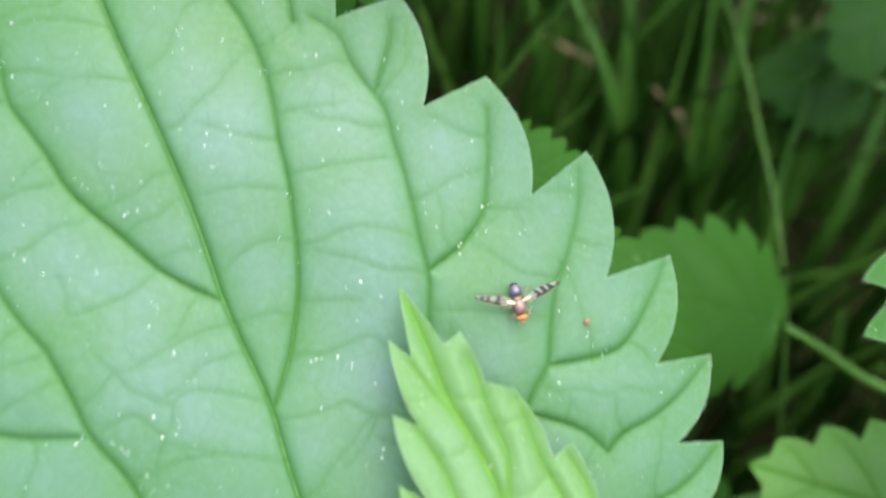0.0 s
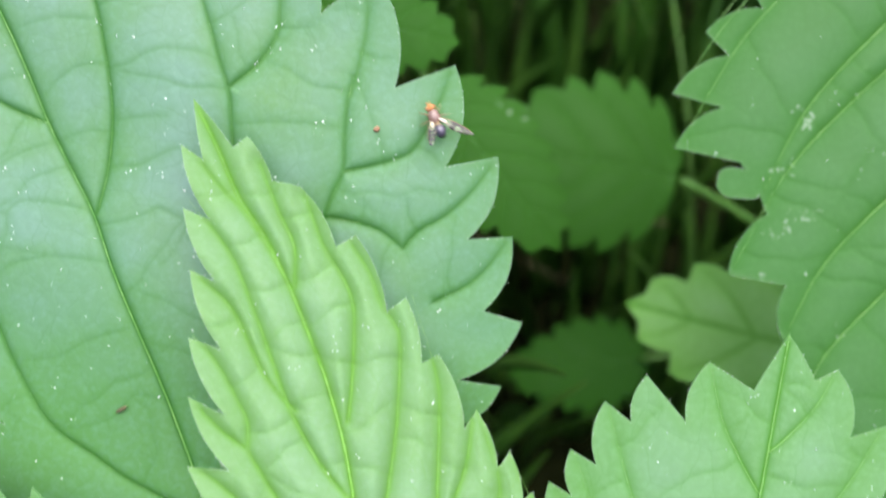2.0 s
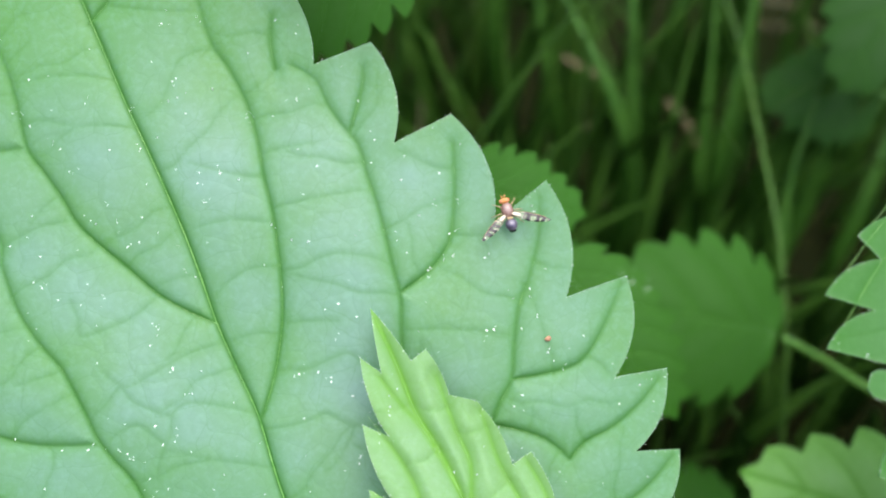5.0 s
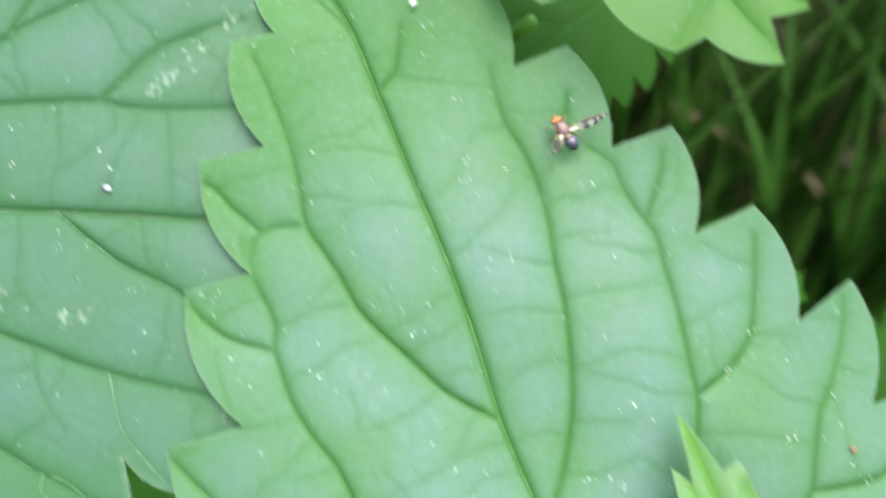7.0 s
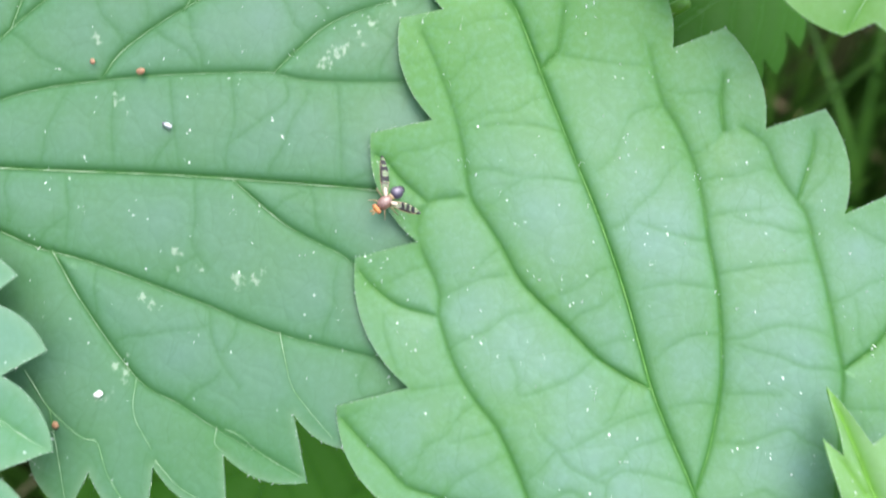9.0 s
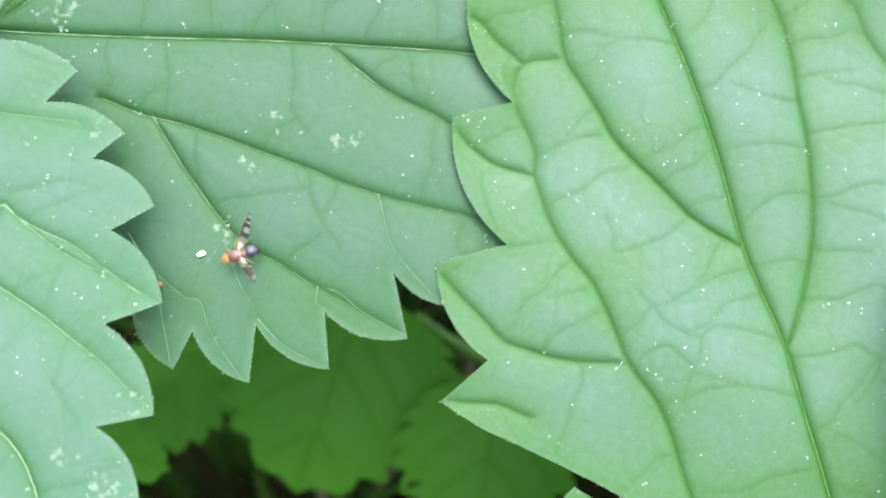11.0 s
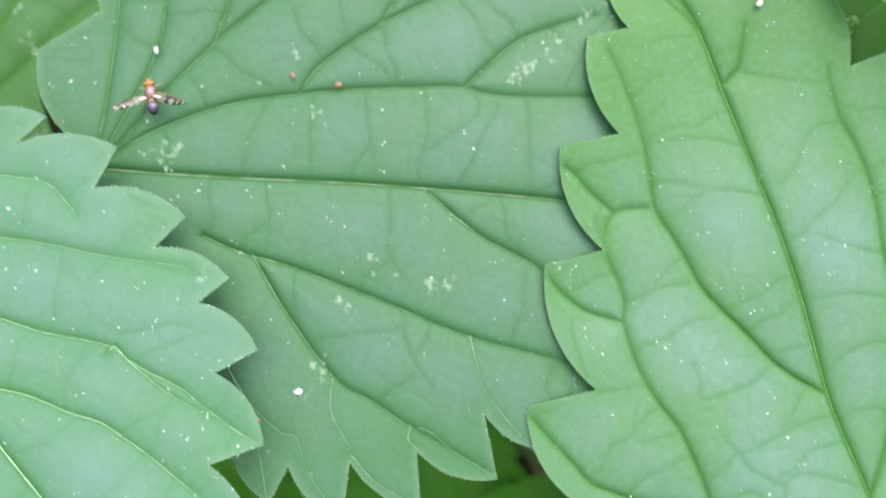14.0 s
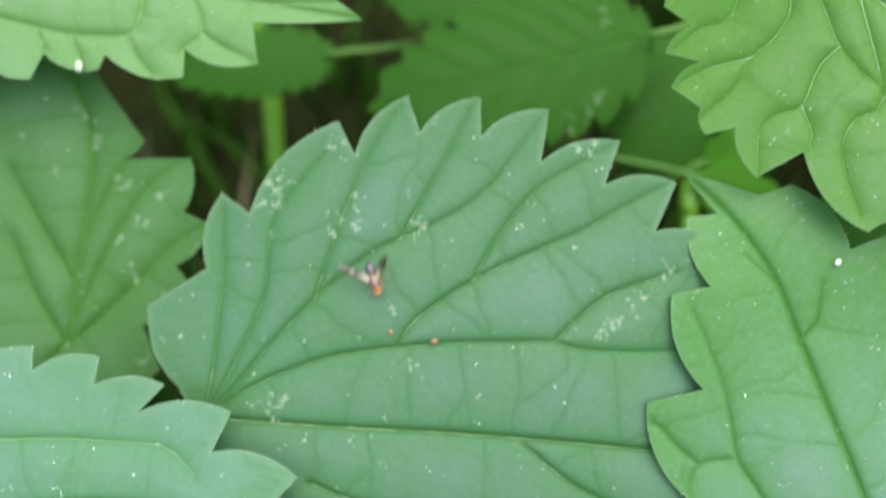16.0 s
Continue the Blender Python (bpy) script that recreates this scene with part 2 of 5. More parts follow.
EYE = plain_material("fly_eye", (0.32, 0.12, 0.04), (0.44, 0.18, 0.07), 6.0, 0.2, 0.8)
CREAM = plain_material("fly_cream", (0.46, 0.38, 0.27), (0.56, 0.48, 0.36), 3.0, 0.4)


def wing_material():
    """Clear yellowish membrane with smoky black cross-bands along the wing."""
    m, tree, bsdf = material("fly_wing")
    c = coords(tree, 1000.0)
    wob = node(tree, "ShaderNodeTexNoise", Scale=1.2, Detail=2.0)
    tree.links.new(c, wob.inputs["Vector"])
    add = tree.nodes.new("ShaderNodeVectorMath")
    add.operation = 'MULTIPLY_ADD'
    add.inputs[1].default_value = (0.55, 0.55, 0.0)
    tree.links.new(wob.outputs["Color"], add.inputs[0])
    tree.links.new(c, add.inputs[2])
    bands = node(tree, "ShaderNodeTexWave", Scale=0.58, Distortion=5.5, Detail=1.0)
    bands.inputs["Detail Scale"].default_value = 1.6
    bands.inputs["Phase Offset"].default_value = 1.2
    tree.links.new(add.outputs[0], bands.inputs["Vector"])
    span = tree.nodes.new("ShaderNodeSeparateXYZ")
    tree.links.new(c, span.inputs[0])
    out = tree.nodes.new("ShaderNodeMath")
    out.operation = 'ABSOLUTE'
    tree.links.new(span.outputs[0], out.inputs[0])
    front = tree.nodes.new("ShaderNodeMath")
    front.operation = 'MAXIMUM'
    tree.links.new(ramp(tree, bands.outputs["Fac"], 0.26, 0.36), front.inputs[0])
    tree.links.new(ramp(tree, span.outputs[1], 0.02, 0.10), front.inputs[1])
    dark = product(tree, front.outputs[0], ramp(tree, out.outputs[0], 0.75, 1.1))
    tree.links.new(mixed(tree, dark, (0.33, 0.30, 0.22), (0.010, 0.008, 0.006)), bsdf.inputs["Base Color"])
    bsdf.inputs["Roughness"].default_value = 0.3
    fade = tree.nodes.new("ShaderNodeMapRange")
    fade.inputs[3].default_value, fade.inputs[4].default_value = 0.24, 0.97
    tree.links.new(dark, fade.inputs[0])
    tree.links.new(fade.outputs[0], bsdf.inputs["Alpha"])
    return m


WING = wing_material()


# ---- building helpers ----
def mesh_object(name, verts, faces, mat, parent=None, label="", smooth=True, attrs=None):
    me = bpy.data.meshes.new(name)
    me.from_pydata([tuple(v) for v in verts], [], faces)
    if smooth:
        me.polygons.foreach_set("use_smooth", [True] * len(me.polygons))
    for key, values in (attrs or {}).items():
        me.attributes.new(key, 'FLOAT', 'POINT').data.foreach_set("value", np.asarray(values, dtype=np.float32))
    me.materials.append(mat)
    me.update()
    ob = new(name, me)
    ob.parent = parent
    if label:
        tagged(ob, label)
    return ob


def part(name, bm, mat, parent, label=""):
    me = bpy.data.meshes.new(name)
    bm.to_mesh(me)
    bm.free()
    me.polygons.foreach_set("use_smooth", [True] * len(me.polygons))
    me.materials.append(mat)
    ob = new(name, me)
    ob.parent = parent
    if label:
        tagged(ob, label)
    return ob


def tube_data(path, radii, sides=6):
    """Vertices and faces of a tapering tube along a path."""
    path = [Vector(p) for p in path]
    verts, faces = [], []
    for i, p in enumerate(path):
        d = (path[min(i + 1, len(path) - 1)] - path[max(i - 1, 0)]).normalized()
        side = d.cross(Vector((0.13, 0.21, 0.97))).normalized()
        up = side.cross(d)
        for k in range(sides):
            a = 2 * math.pi * k / sides
            verts.append(p + float(radii[i]) * (math.cos(a) * side + math.sin(a) * up))
    n = len(path)
    for i in range(n - 1):
        for k in range(sides):
            l = (k + 1) % sides
            faces.append((i * sides + k, i * sides + l, (i + 1) * sides + l, (i + 1) * sides + k))
    faces.append(tuple(range(sides))[::-1])
    faces.append(tuple((n - 1) * sides + k for k in range(sides)))
    return verts, faces


def smooth_path(pts, step):
    """A rounded line through the given points, with a point about every step."""
    p = np.array(pts, float)
    if len(p) < 3:
        n = max(2, int(np.linalg.norm(p[-1] - p[0]) / step) + 1)
        return p[0] + np.linspace(0, 1, n)[:, None] * (p[-1] - p[0])
    ends = np.vstack([2 * p[0] - p[1], p, 2 * p[-1] - p[-2]])
    out = []
    for a, b, c, d in zip(ends, ends[1:], ends[2:], ends[3:]):
        n = max(2, int(np.linalg.norm(c - b) / step) + 1)
        for s in np.linspace(0, 1, n, endpoint=False):
            out.append(0.5 * (2 * b + (c - a) * s + (2 * a - 5 * b + 4 * c - d) * s * s + (3 * b - a - 3 * c + d) * s ** 3))
    out.append(p[-1])
    return np.array(out)


def bowed(a, b, bow, step):
    """Points from a towards b along a shallow arc; b itself is left out."""
    a, b = np.array(a, float), np.array(b, float)
    d = b - a
    n = max(2, int(np.linalg.norm(d) / step) + 1)
    s = np.linspace(0, 1, n, endpoint=False)[:, None]
    side = np.array([-d[1], d[0]])
    return a + s * d + 4 * s * (1 - s) * bow * side


def margin(right, left, tip, step, lower=(), bow=0.13):
    """The toothed edge of a leaf, once round from its tip: down the right side, over the stalk, up the left side."""
    pts = []
    chain = [tip, *right, (0.0, 0.0)]
    for i, (a, b) in enumerate(zip(chain, chain[1:])):
        pts.extend(bowed(a, b, (bow if i else 0.02) if i % 2 == 0 else 0.0, step))
    other = [tip, *left]
    back = []
    for i, (a, b) in enumerate(zip(other, other[1:])):
        back.extend(bowed(a, b, (-bow if i else -0.02) if i % 2 == 0 else 0.0, step))
    back.append(np.array(other[-1], float))
    for a, b in zip([other[-1], *lower], lower):
        back.extend(bowed(a, b, 0.0, step)[1:])
        back.append(np.array(b, float))
    back.extend(bowed(back[-1], (0.0, 0.0), -0.08, step)[1:])
    pts.extend(back[:0:-1])
    return np.array(pts)


def inside(poly, pts):
    hit = np.zeros(len(pts), bool)
    for (x0, y0), (x1, y1) in zip(poly, np.roll(poly, -1, axis=0)):
        if y0 != y1:
            hit ^= ((y0 > pts[:, 1]) != (y1 > pts[:, 1])) & (pts[:, 0] < (x1 - x0) * (pts[:, 1] - y0) / (y1 - y0) + x0)
    return hit


def gap_to(lines, pts):
    """Distance of each point to the nearest of some polylines."""
    best = np.full(len(pts), 1e9)
    for line in lines:
        for a, b in zip(line, line[1:]):
            d = b - a
            s = np.clip(((pts - a) @ d) / (d @ d + 1e-12), 0, 1)
            best = np.minimum(best, ((pts - a - s[:, None] * d) ** 2).sum(1))
    return np.sqrt(best)


def vein_gap(lines, pts, up, reach=7.0):
    """Distance to the nearest of some polylines, how far the point lies on its upper side (-1 to 1), and how far along the line (0 to 1)."""
    best, side, run = np.full(len(pts), 81.0), np.zeros(len(pts)), np.zeros(len(pts))
    for line in lines:
        for i, (a, b) in enumerate(zip(line, line[1:])):
            d = b - a
            lo, hi = np.minimum(a, b) - reach, np.maximum(a, b) + reach
            some = np.nonzero((pts[:, 0] > lo[0]) & (pts[:, 0] < hi[0]) & (pts[:, 1] > lo[1]) & (pts[:, 1] < hi[1]))[0]
            p = pts[some]
            off = p - a - np.clip(((p - a) @ d) / (d @ d + 1e-12), 0, 1)[:, None] * d
            q = (off ** 2).sum(1)
            near = q < best[some]
            hit = some[near]
            best[hit] = q[near]
            side[hit] = (off[near] @ up) / (np.sqrt(q[near]) + 1e-6)
            run[hit] = i / len(line)
    return np.sqrt(best), side, run


def cell_gap(pts, size, rng):
    """Distance to the edges of an irregular net of cells."""
    lo, hi = pts.min(0) - size, pts.max(0) + size
    gx, gy = np.meshgrid(np.arange(lo[0], hi[0], size), np.arange(lo[1], hi[1], size * 0.8))
    seeds = np.stack([gx.ravel(), gy.ravel()], 1)
    seeds = seeds + rng.uniform(-0.42, 0.42, seeds.shape) * size
    out = np.empty(len(pts))
    for k in range(0, len(pts), 4000):
        d = np.sqrt(((pts[k:k + 4000, None] - seeds[None]) ** 2).sum(2))
        d.partition(1, axis=1)
        out[k:k + 4000] = (d[:, 1] - d[:, 0]) * 0.5
    return out


def own_veins(right, left, midrib, sweep):
    """Side veins from the midrib out to the tooth tips."""
    out = []
    ys, xs = midrib[:, 1], midrib[:, 0]
    top = ys.max()
    for teeth in (right, left):
        last = 1e9
        for x, y in teeth[1::2]:
            if abs(y - last) < 0.055 * top:
                continue
            last = y
            y0 = max(0.02 * top, y - sweep * abs(x) - 0.04 * top)
            if y0 > 0.9 * top:
                continue
            x0 = float(np.interp(y0, ys, xs))
            h = y - y0
            out.append([(x0, y0), (x0 + (x - x0) * 0.35, y0 + h * 0.25), (x0 + (x - x0) * 0.72, y0 + h * 0.58), (x0 + (x - x0) * 0.97, y0 + h * 0.97)])
    return out


def cross_veins(main, edge, rng, spacing, known=()):
    """Thin veins that run across the panels, from each vein to the next or to the edge."""
    fine = [smooth_path(line, 0.4) for line in main]
    tag = np.concatenate([np.full(len(f), i) for i, f in enumerate(fine)])
    dots = np.vstack(fine)
    rim = smooth_path(edge, 0.6)
    out, made = [], np.vstack([np.zeros((0, 2)), *known])
    for i, f in enumerate(fine):
        along = np.gradient(f, axis=0)
        along /= np.linalg.norm(along, axis=1)[:, None] + 1e-9
        for sign in (1, -1):
            k = int(rng.integers(3, 8))
            while k < len(f) - 3:
                if len(made) and ((made - f[k]) ** 2).sum(1).min() < 5.0:
                    k += 4
                    continue
                lean = rng.uniform(-0.1, 0.35)
                d = sign * np.array([-along[k, 1], along[k, 0]]) + lean * along[k]
                d /= np.linalg.norm(d)
                bend, kink = rng.uniform(-0.03, 0.03), rng.choice((-1, 1)) * 0.35
                path, p = [f[k]], f[k]
                others = dots[tag != i]
                for step in range(26):
                    p = p + 0.4 * d
                    turn = bend + rng.normal(0, 0.06)
                    if step % 5 == 3:
                        turn, kink = turn + kink, -kink * rng.uniform(0.6, 1.3)
                    d = np.array([d[0] * math.cos(turn) - d[1] * math.sin(turn), d[0] * math.sin(turn) + d[1] * math.cos(turn)])
                    path.append(p)
                    if ((rim - p) ** 2).sum(1).min() < 0.6:
                        break
                    if step > 2 and (((others - p) ** 2).sum(1).min() < 0.16 or (len(made) and ((made - p) ** 2).sum(1).min() < 0.2)):
                        break
                if len(path) > 5 and inside(edge, np.array([path[-1], path[len(path) // 2]])).all():
                    out.append(np.array(path))
                    made = np.vstack([made, np.array(path)])
                k += int(spacing * rng.uniform(0.7, 1.5) / 0.4)
    return out


def make_leaf(label, mat, vein_mat, origin, heading, slope, length, right, left, veins=None, mid=(), lower=(), res=0.5, puff=0.35,
              groove=0.30, cells=5.0, arch=0.0, fold=0.0, scars=(), hairs=160, seed=1, stalk=None, wave=0.10, group="nettle leaves",
              vein_size=1.0, parts=True, notch=1.0, droop=0.0, droop_from=0.68, sweep=0.85, bow=0.13, fold_width=1.0, tip_shade=0.0, base_fade=0.0, vein_rise=0.0, tint_width=1.0, taper=1.0, net=0.0, rung_gap=8.5, rung_depth=0.06, rung_tint=0.26, rim_width=0.2, rim_gain=0.5, trails=(), net_veins=(), net_parts=0):
    """A toothed leaf: quilted blade, sunken veins, bristles. Leaf space: y along the midrib from the stalk, x to the right, millimetres."""
    rng = np.random.default_rng(seed)
    a, b = slope
    n = Vector((-a, -b, 1)).normalized()
    h = radians(heading)
    y = Vector((math.cos(h), math.sin(h), a * math.cos(h) + b * math.sin(h))).normalized()
    x = y.cross(n)
    m = Matrix((x, y, n)).transposed().to_4x4()
    root = new("nettle_leaf")
    root.matrix_world = at(*origin) @ m
    tagged(root, label, "leaf", group)
    edge = margin(right, left, (0.0, length), min(res, 0.6), lower, bow)
    midrib = smooth_path([(0.0, 0.0), *mid, (0.0, length)], 1.5)
    lines = [smooth_path(v, 1.2) for v in (veins if veins is not None else own_veins(right, left, midrib, sweep))]
    known = [smooth_path(v, 0.4) for v in net_veins]
    rungs = known + (cross_veins([midrib, *lines], edge, np.random.default_rng(seed + 50), rung_gap, known) if rung_gap else [])
    lo, hi = edge.min(0), edge.max(0)
    gx, gy = np.meshgrid(np.arange(lo[0], hi[0], res), np.arange(lo[1], hi[1], res * 0.866))
    gx[1::2] += res / 2
    grid = np.stack([gx.ravel(), gy.ravel()], 1)
    grid = grid[inside(edge, grid)]
    near = gap_to([np.vstack([edge, edge[:1]])], grid)
    grid = grid[near > res * 0.45]
    if parts:
        crease = [midrib, *lines]
        away = gap_to(crease, grid) > 0.75
        extra = []
        for line in crease:
            fine = smooth_path(line, 0.4)
            along = np.gradient(fine, axis=0)
            along /= np.linalg.norm(along, axis=1)[:, None] + 1e-9
            across = np.stack([-along[:, 1], along[:, 0]], 1)
            extra += [fine + q * across for q in (0.0, 0.13, -0.13, 0.34, -0.34, 0.7, -0.7)]
        for line in rungs:
            along = np.gradient(line, axis=0)
            along /= np.linalg.norm(along, axis=1)[:, None] + 1e-9
            across = np.stack([-along[:, 1], along[:, 0]], 1)
            extra += [line, line + 0.2 * across, line - 0.2 * across]
        extra = np.vstack(extra)
        extra = extra[inside(edge, extra)]
        extra = extra[gap_to([np.vstack([edge, edge[:1]])], extra) > 0.3]
        extra = extra[np.unique(np.round(extra / 0.11).astype(int), axis=0, return_index=True)[1]]
        mesh_pts = np.vstack([grid[away], extra])
    else:
        mesh_pts = grid
    pts, tris = fill_leaf(edge, mesh_pts)
    net_seed = int(rng.integers(1e6))

    up = np.array([x.y, y.y])
    up /= np.linalg.norm(up) + 1e-9
    ends = np.vstack([edge, edge[:1]])

    def form(p):
        d_mid, c_mid, s_mid = vein_gap([midrib], p, up)
        d_side, c_side, s_side = vein_gap(lines, p, up) if lines else (np.full(len(p), 9.0), np.zeros(len(p)), np.zeros(len(p)))
        d_net = cell_gap(p, cells, np.random.default_rng(net_seed))
        rise_mid, rise_side = notch * (1.0 - 0.4 * c_mid + 0.9 * np.maximum(0, -c_mid)), notch * (0.85 - 0.35 * c_side + 1.1 * np.maximum(0, -c_side)) * fold_width
        d_edge = gap_to([ends], p)
        fade = (1 - 0.8 * taper * np.exp(-d_edge / 2.6)) * (1 - 0.75 * taper * s_side ** 1.5)
        dip = np.maximum(np.exp(-(np.sqrt(d_mid ** 2 + 0.02) - 0.141) / rise_mid), 0.85 * fade * np.exp(-(np.sqrt(d_side ** 2 + 0.02) - 0.141) / rise_side))
        z = puff * (1 - np.exp(-np.minimum(d_mid, d_side) / 2.6)) + net * puff * (1 - np.exp(-(d_net / 1.3) ** 2)) - groove * dip
        d_rung, c_rung, s_rung = vein_gap(rungs, p, up, 2.5)
        z -= rung_depth * np.exp(-d_rung / (0.38 - 0.12 * c_rung)) * (1 - 0.4 * s_rung)
        z += wave * (1 - np.exp(-d_edge / 5)) * np.sin(p[:, 0] * 0.23 + seed) * np.cos(p[:, 1] * 0.19 + 2 * seed)
        z += fold * np.abs(p[:, 0]) - arch * (p[:, 1] - 0.5 * length) ** 2 / length - arch * 0.6 * p[:, 0] ** 2 / length
        z -= droop * np.maximum(0, p[:, 1] - droop_from * length) ** 2
        # Vein green, spread wider on each groove's upper side to paint its shade.
        tint = np.maximum(np.exp(-(d_mid / ((0.29 + 0.11 * c_mid) * tint_width)) ** 2), 0.95 * fade * np.exp(-(d_side / ((0.24 + 0.11 * c_side) * tint_width)) ** 2))
        tint = np.maximum(tint, rung_tint * np.exp(-(d_rung / (0.17 + 0.06 * c_rung)) ** 2) * (1 - 0.5 * s_rung))
        # Painted sky sheen fades near veins and edges, and at tip and base.
        sky_sheen = (1 - 0.35 * np.exp(-d_rung / 0.7)) * (1 - 0.8 * np.exp(-np.minimum(d_mid, d_side) / 1.5)) * (1 - 0.55 * np.exp(-d_edge / 2.0)) * (1 - base_fade * np.clip((0.34 - p[:, 1] / length - 0.006 * p[:, 0]) / 0.18, 0, 1)) * (1 - tip_shade * np.clip((p[:, 1] / length - 0.62) / 0.2, 0, 1))
        return z, tint, sky_sheen

    net_pts = pts
    z, tint, sky_sheen = form(net_pts)
    rim = rim_gain * np.exp(-(gap_to([ends], pts) / rim_width) ** 2) * (res < 0.6)
    scar = np.zeros(len(pts))
    for sx, sy in scars:
        for _ in range(5):
            spot = (sx + rng.normal(0, 0.75), sy + rng.normal(0, 0.75))
            scar = np.maximum(scar, rng.uniform(0.45, 0.70) * np.exp(-(((pts - spot) ** 2).sum(1)) / rng.uniform(0.22, 0.6)))
    for trail in trails:
        for q in smooth_path(trail, 0.45):
            for _ in range(3):
                spot = q + rng.normal(0, 0.34, 2)
                scar = np.maximum(scar, rng.uniform(0.30, 0.68) * np.exp(-(((pts - spot) ** 2).sum(1)) / rng.uniform(0.08, 0.30)))
    k = len(pts)
    thick = 0.15
    top = np.column_stack([pts, z]) * MM
    low = np.column_stack([pts, z - thick]) * MM
    ring = len(edge)
    faces = [tuple(t) for t in tris] + [(t[2] + k, t[1] + k, t[0] + k) for t in tris]
    count = {}
    for t in tris:
        for e in ((t[0], t[1]), (t[1], t[2]), (t[2], t[0])):
            count[e] = True
    for (u, v) in count:
        if (v, u) not in count:
            faces.append((v + 2 * k, u + 2 * k, u + 3 * k, v + 3 * k))
    mesh_object("blade", np.vstack([top, low, top, low]), faces, mat, root, attrs={"vein": np.tile(tint, 4), "sky_sheen": np.tile(sky_sheen, 4), "scar": np.tile(scar, 4), "rim": np.tile(rim, 4)})
    if parts:
        zm = form(midrib)[0]
        r = [(0.13 - 0.09 * s) * vein_size * MM for s in np.linspace(0, 1, len(midrib))]
        v, f = tube_data([(p[0] * MM, p[1] * MM, (q + vein_rise + 0.02) * MM) for p, q in zip(midrib, zm)], r, 5)
        mesh_object("midrib", v, f, vein_mat, root, "pale green midrib")
        for line in lines:
            zl = form(line)[0]
            r = [(0.075 - 0.055 * s) * vein_size * MM for s in np.linspace(0, 1, len(line))]
            v, f = tube_data([(p[0] * MM, p[1] * MM, (q + vein_rise - 0.005) * MM) for p, q in zip(line, zl)], r, 4)
            mesh_object("side_vein", v, f, vein_mat, root)
        for line in known[:net_parts]:
            zl = form(line)[0]
            r = [(0.055 - 0.022 * s) * vein_size * MM for s in np.linspace(0, 1, len(line))]
            v, f = tube_data([(p[0] * MM, p[1] * MM, (q + vein_rise + 0.005) * MM) for p, q in zip(line, zl)], r, 4)
            mesh_object("fine_vein", v, f, vein_mat, root)
    if hairs:
        verts, fs = [], []
        pick = rng.choice(len(grid), min(hairs // 2, len(grid)), replace=False)
        spots = []
        for i in pick:
            for _ in range(1 + (rng.random() < 0.25) * 2):
                spots.append((grid[i] + rng.normal(0, 0.35, 2) * (len(spots) % 3 > 0), rng.uniform(0.10, 0.26), 0.035 + 0.11 * rng.random() ** 2))
        ok = inside(edge, np.array([q[0] for q in spots]))
        spots = [q for q, good in zip(spots, ok) if good]
        spots += [(edge[i], rng.uniform(0.10, 0.30), rng.uniform(0.02, 0.045)) for i in range(ring)]
        zs = form(np.array([s[0] for s in spots]))[0]
        for (p, tall, wide), zz in zip(spots, zs):
            lean = rng.uniform(-1, 1, 2) * 0.9 * tall
            i = len(verts)
            verts += [((p[0] + wide * math.cos(q)) * MM, (p[1] + wide * math.sin(q)) * MM, (zz - 0.03) * MM) for q in (0.3, 2.4, 4.5)]
            verts.append(((p[0] + lean[0]) * MM, (p[1] + lean[1]) * MM, (zz + tall * 0.8) * MM))
            fs += [(i, i + 1, i + 3), (i + 1, i + 2, i + 3), (i + 2, i, i + 3)]
        tagged(mesh_object("bristles", verts, fs, HAIR, root, "fine white stinging bristles", smooth=False), kind="stuff")
    if stalk:
        path = smooth_path([(0, 1.0, -0.15), *stalk], 2.0)
        v, f = tube_data([tuple(q * MM for q in p) for p in path], [0.55 * MM] * len(path), 7)
        mesh_object("petiole", v, f, STALK_SHADED, root, "smooth green leaf stalk")
    return root


def fill_leaf(edge, grid):
    from mathutils.geometry import delaunay_2d_cdt
    verts = [Vector((float(p[0]), float(p[1]))) for p in edge] + [Vector((float(p[0]), float(p[1]))) for p in grid]
    n = len(edge)
    out = delaunay_2d_cdt(verts, [], [list(range(n))[::-1]], 1, 1e-5)
    pts = np.array([(v.x, v.y) for v in out[0]])
    tris = []
    for f in out[2]:
        a, b, c = (pts[i] for i in f[:3])
        up = (b[0] - a[0]) * (c[1] - a[1]) - (b[1] - a[1]) * (c[0] - a[0]) > 0
        tris.append(tuple(f) if up else tuple(f)[::-1])
    return pts, tris


def plain_leaf(label, mat, origin, heading, length, width, teeth, slope=(0.0, 0.0), seed=1, stalk=None, scars=(), res=0.9, parts=True, blunt=0.75, hairs=0):
    """A lower leaf of the patch, grown from its length, width and number of teeth."""
    rng = np.random.default_rng(seed)
    sides = []
    for sign in (1, -1):
        rows = []
        for i in range(teeth):
            s = 0.93 - 0.90 * (i + rng.uniform(-0.12, 0.12)) / (teeth - 1)
            w = width * math.sin(math.pi * max(0.04, s) ** blunt) ** 0.62 + 0.4
            bite = (0.15 + 0.08 * rng.random()) * width + 0.3
            step = 0.90 / (teeth - 1) * length
            rows.append((sign * max(0.3, w - bite), s * length + step * 0.10))
            rows.append((sign * w, s * length + step * 0.02))
        sides.append(rows)
    return make_leaf(label, mat, VEIN_DIM, origin, heading, slope, length, sides[0], sides[1], res=res, puff=0.12, groove=0.05, tint_width=0.8, cells=4.0, sweep=1.1,
                     arch=0.25, hairs=hairs, seed=seed, stalk=stalk, scars=scars, parts=parts, vein_size=0.6, rung_gap=0)


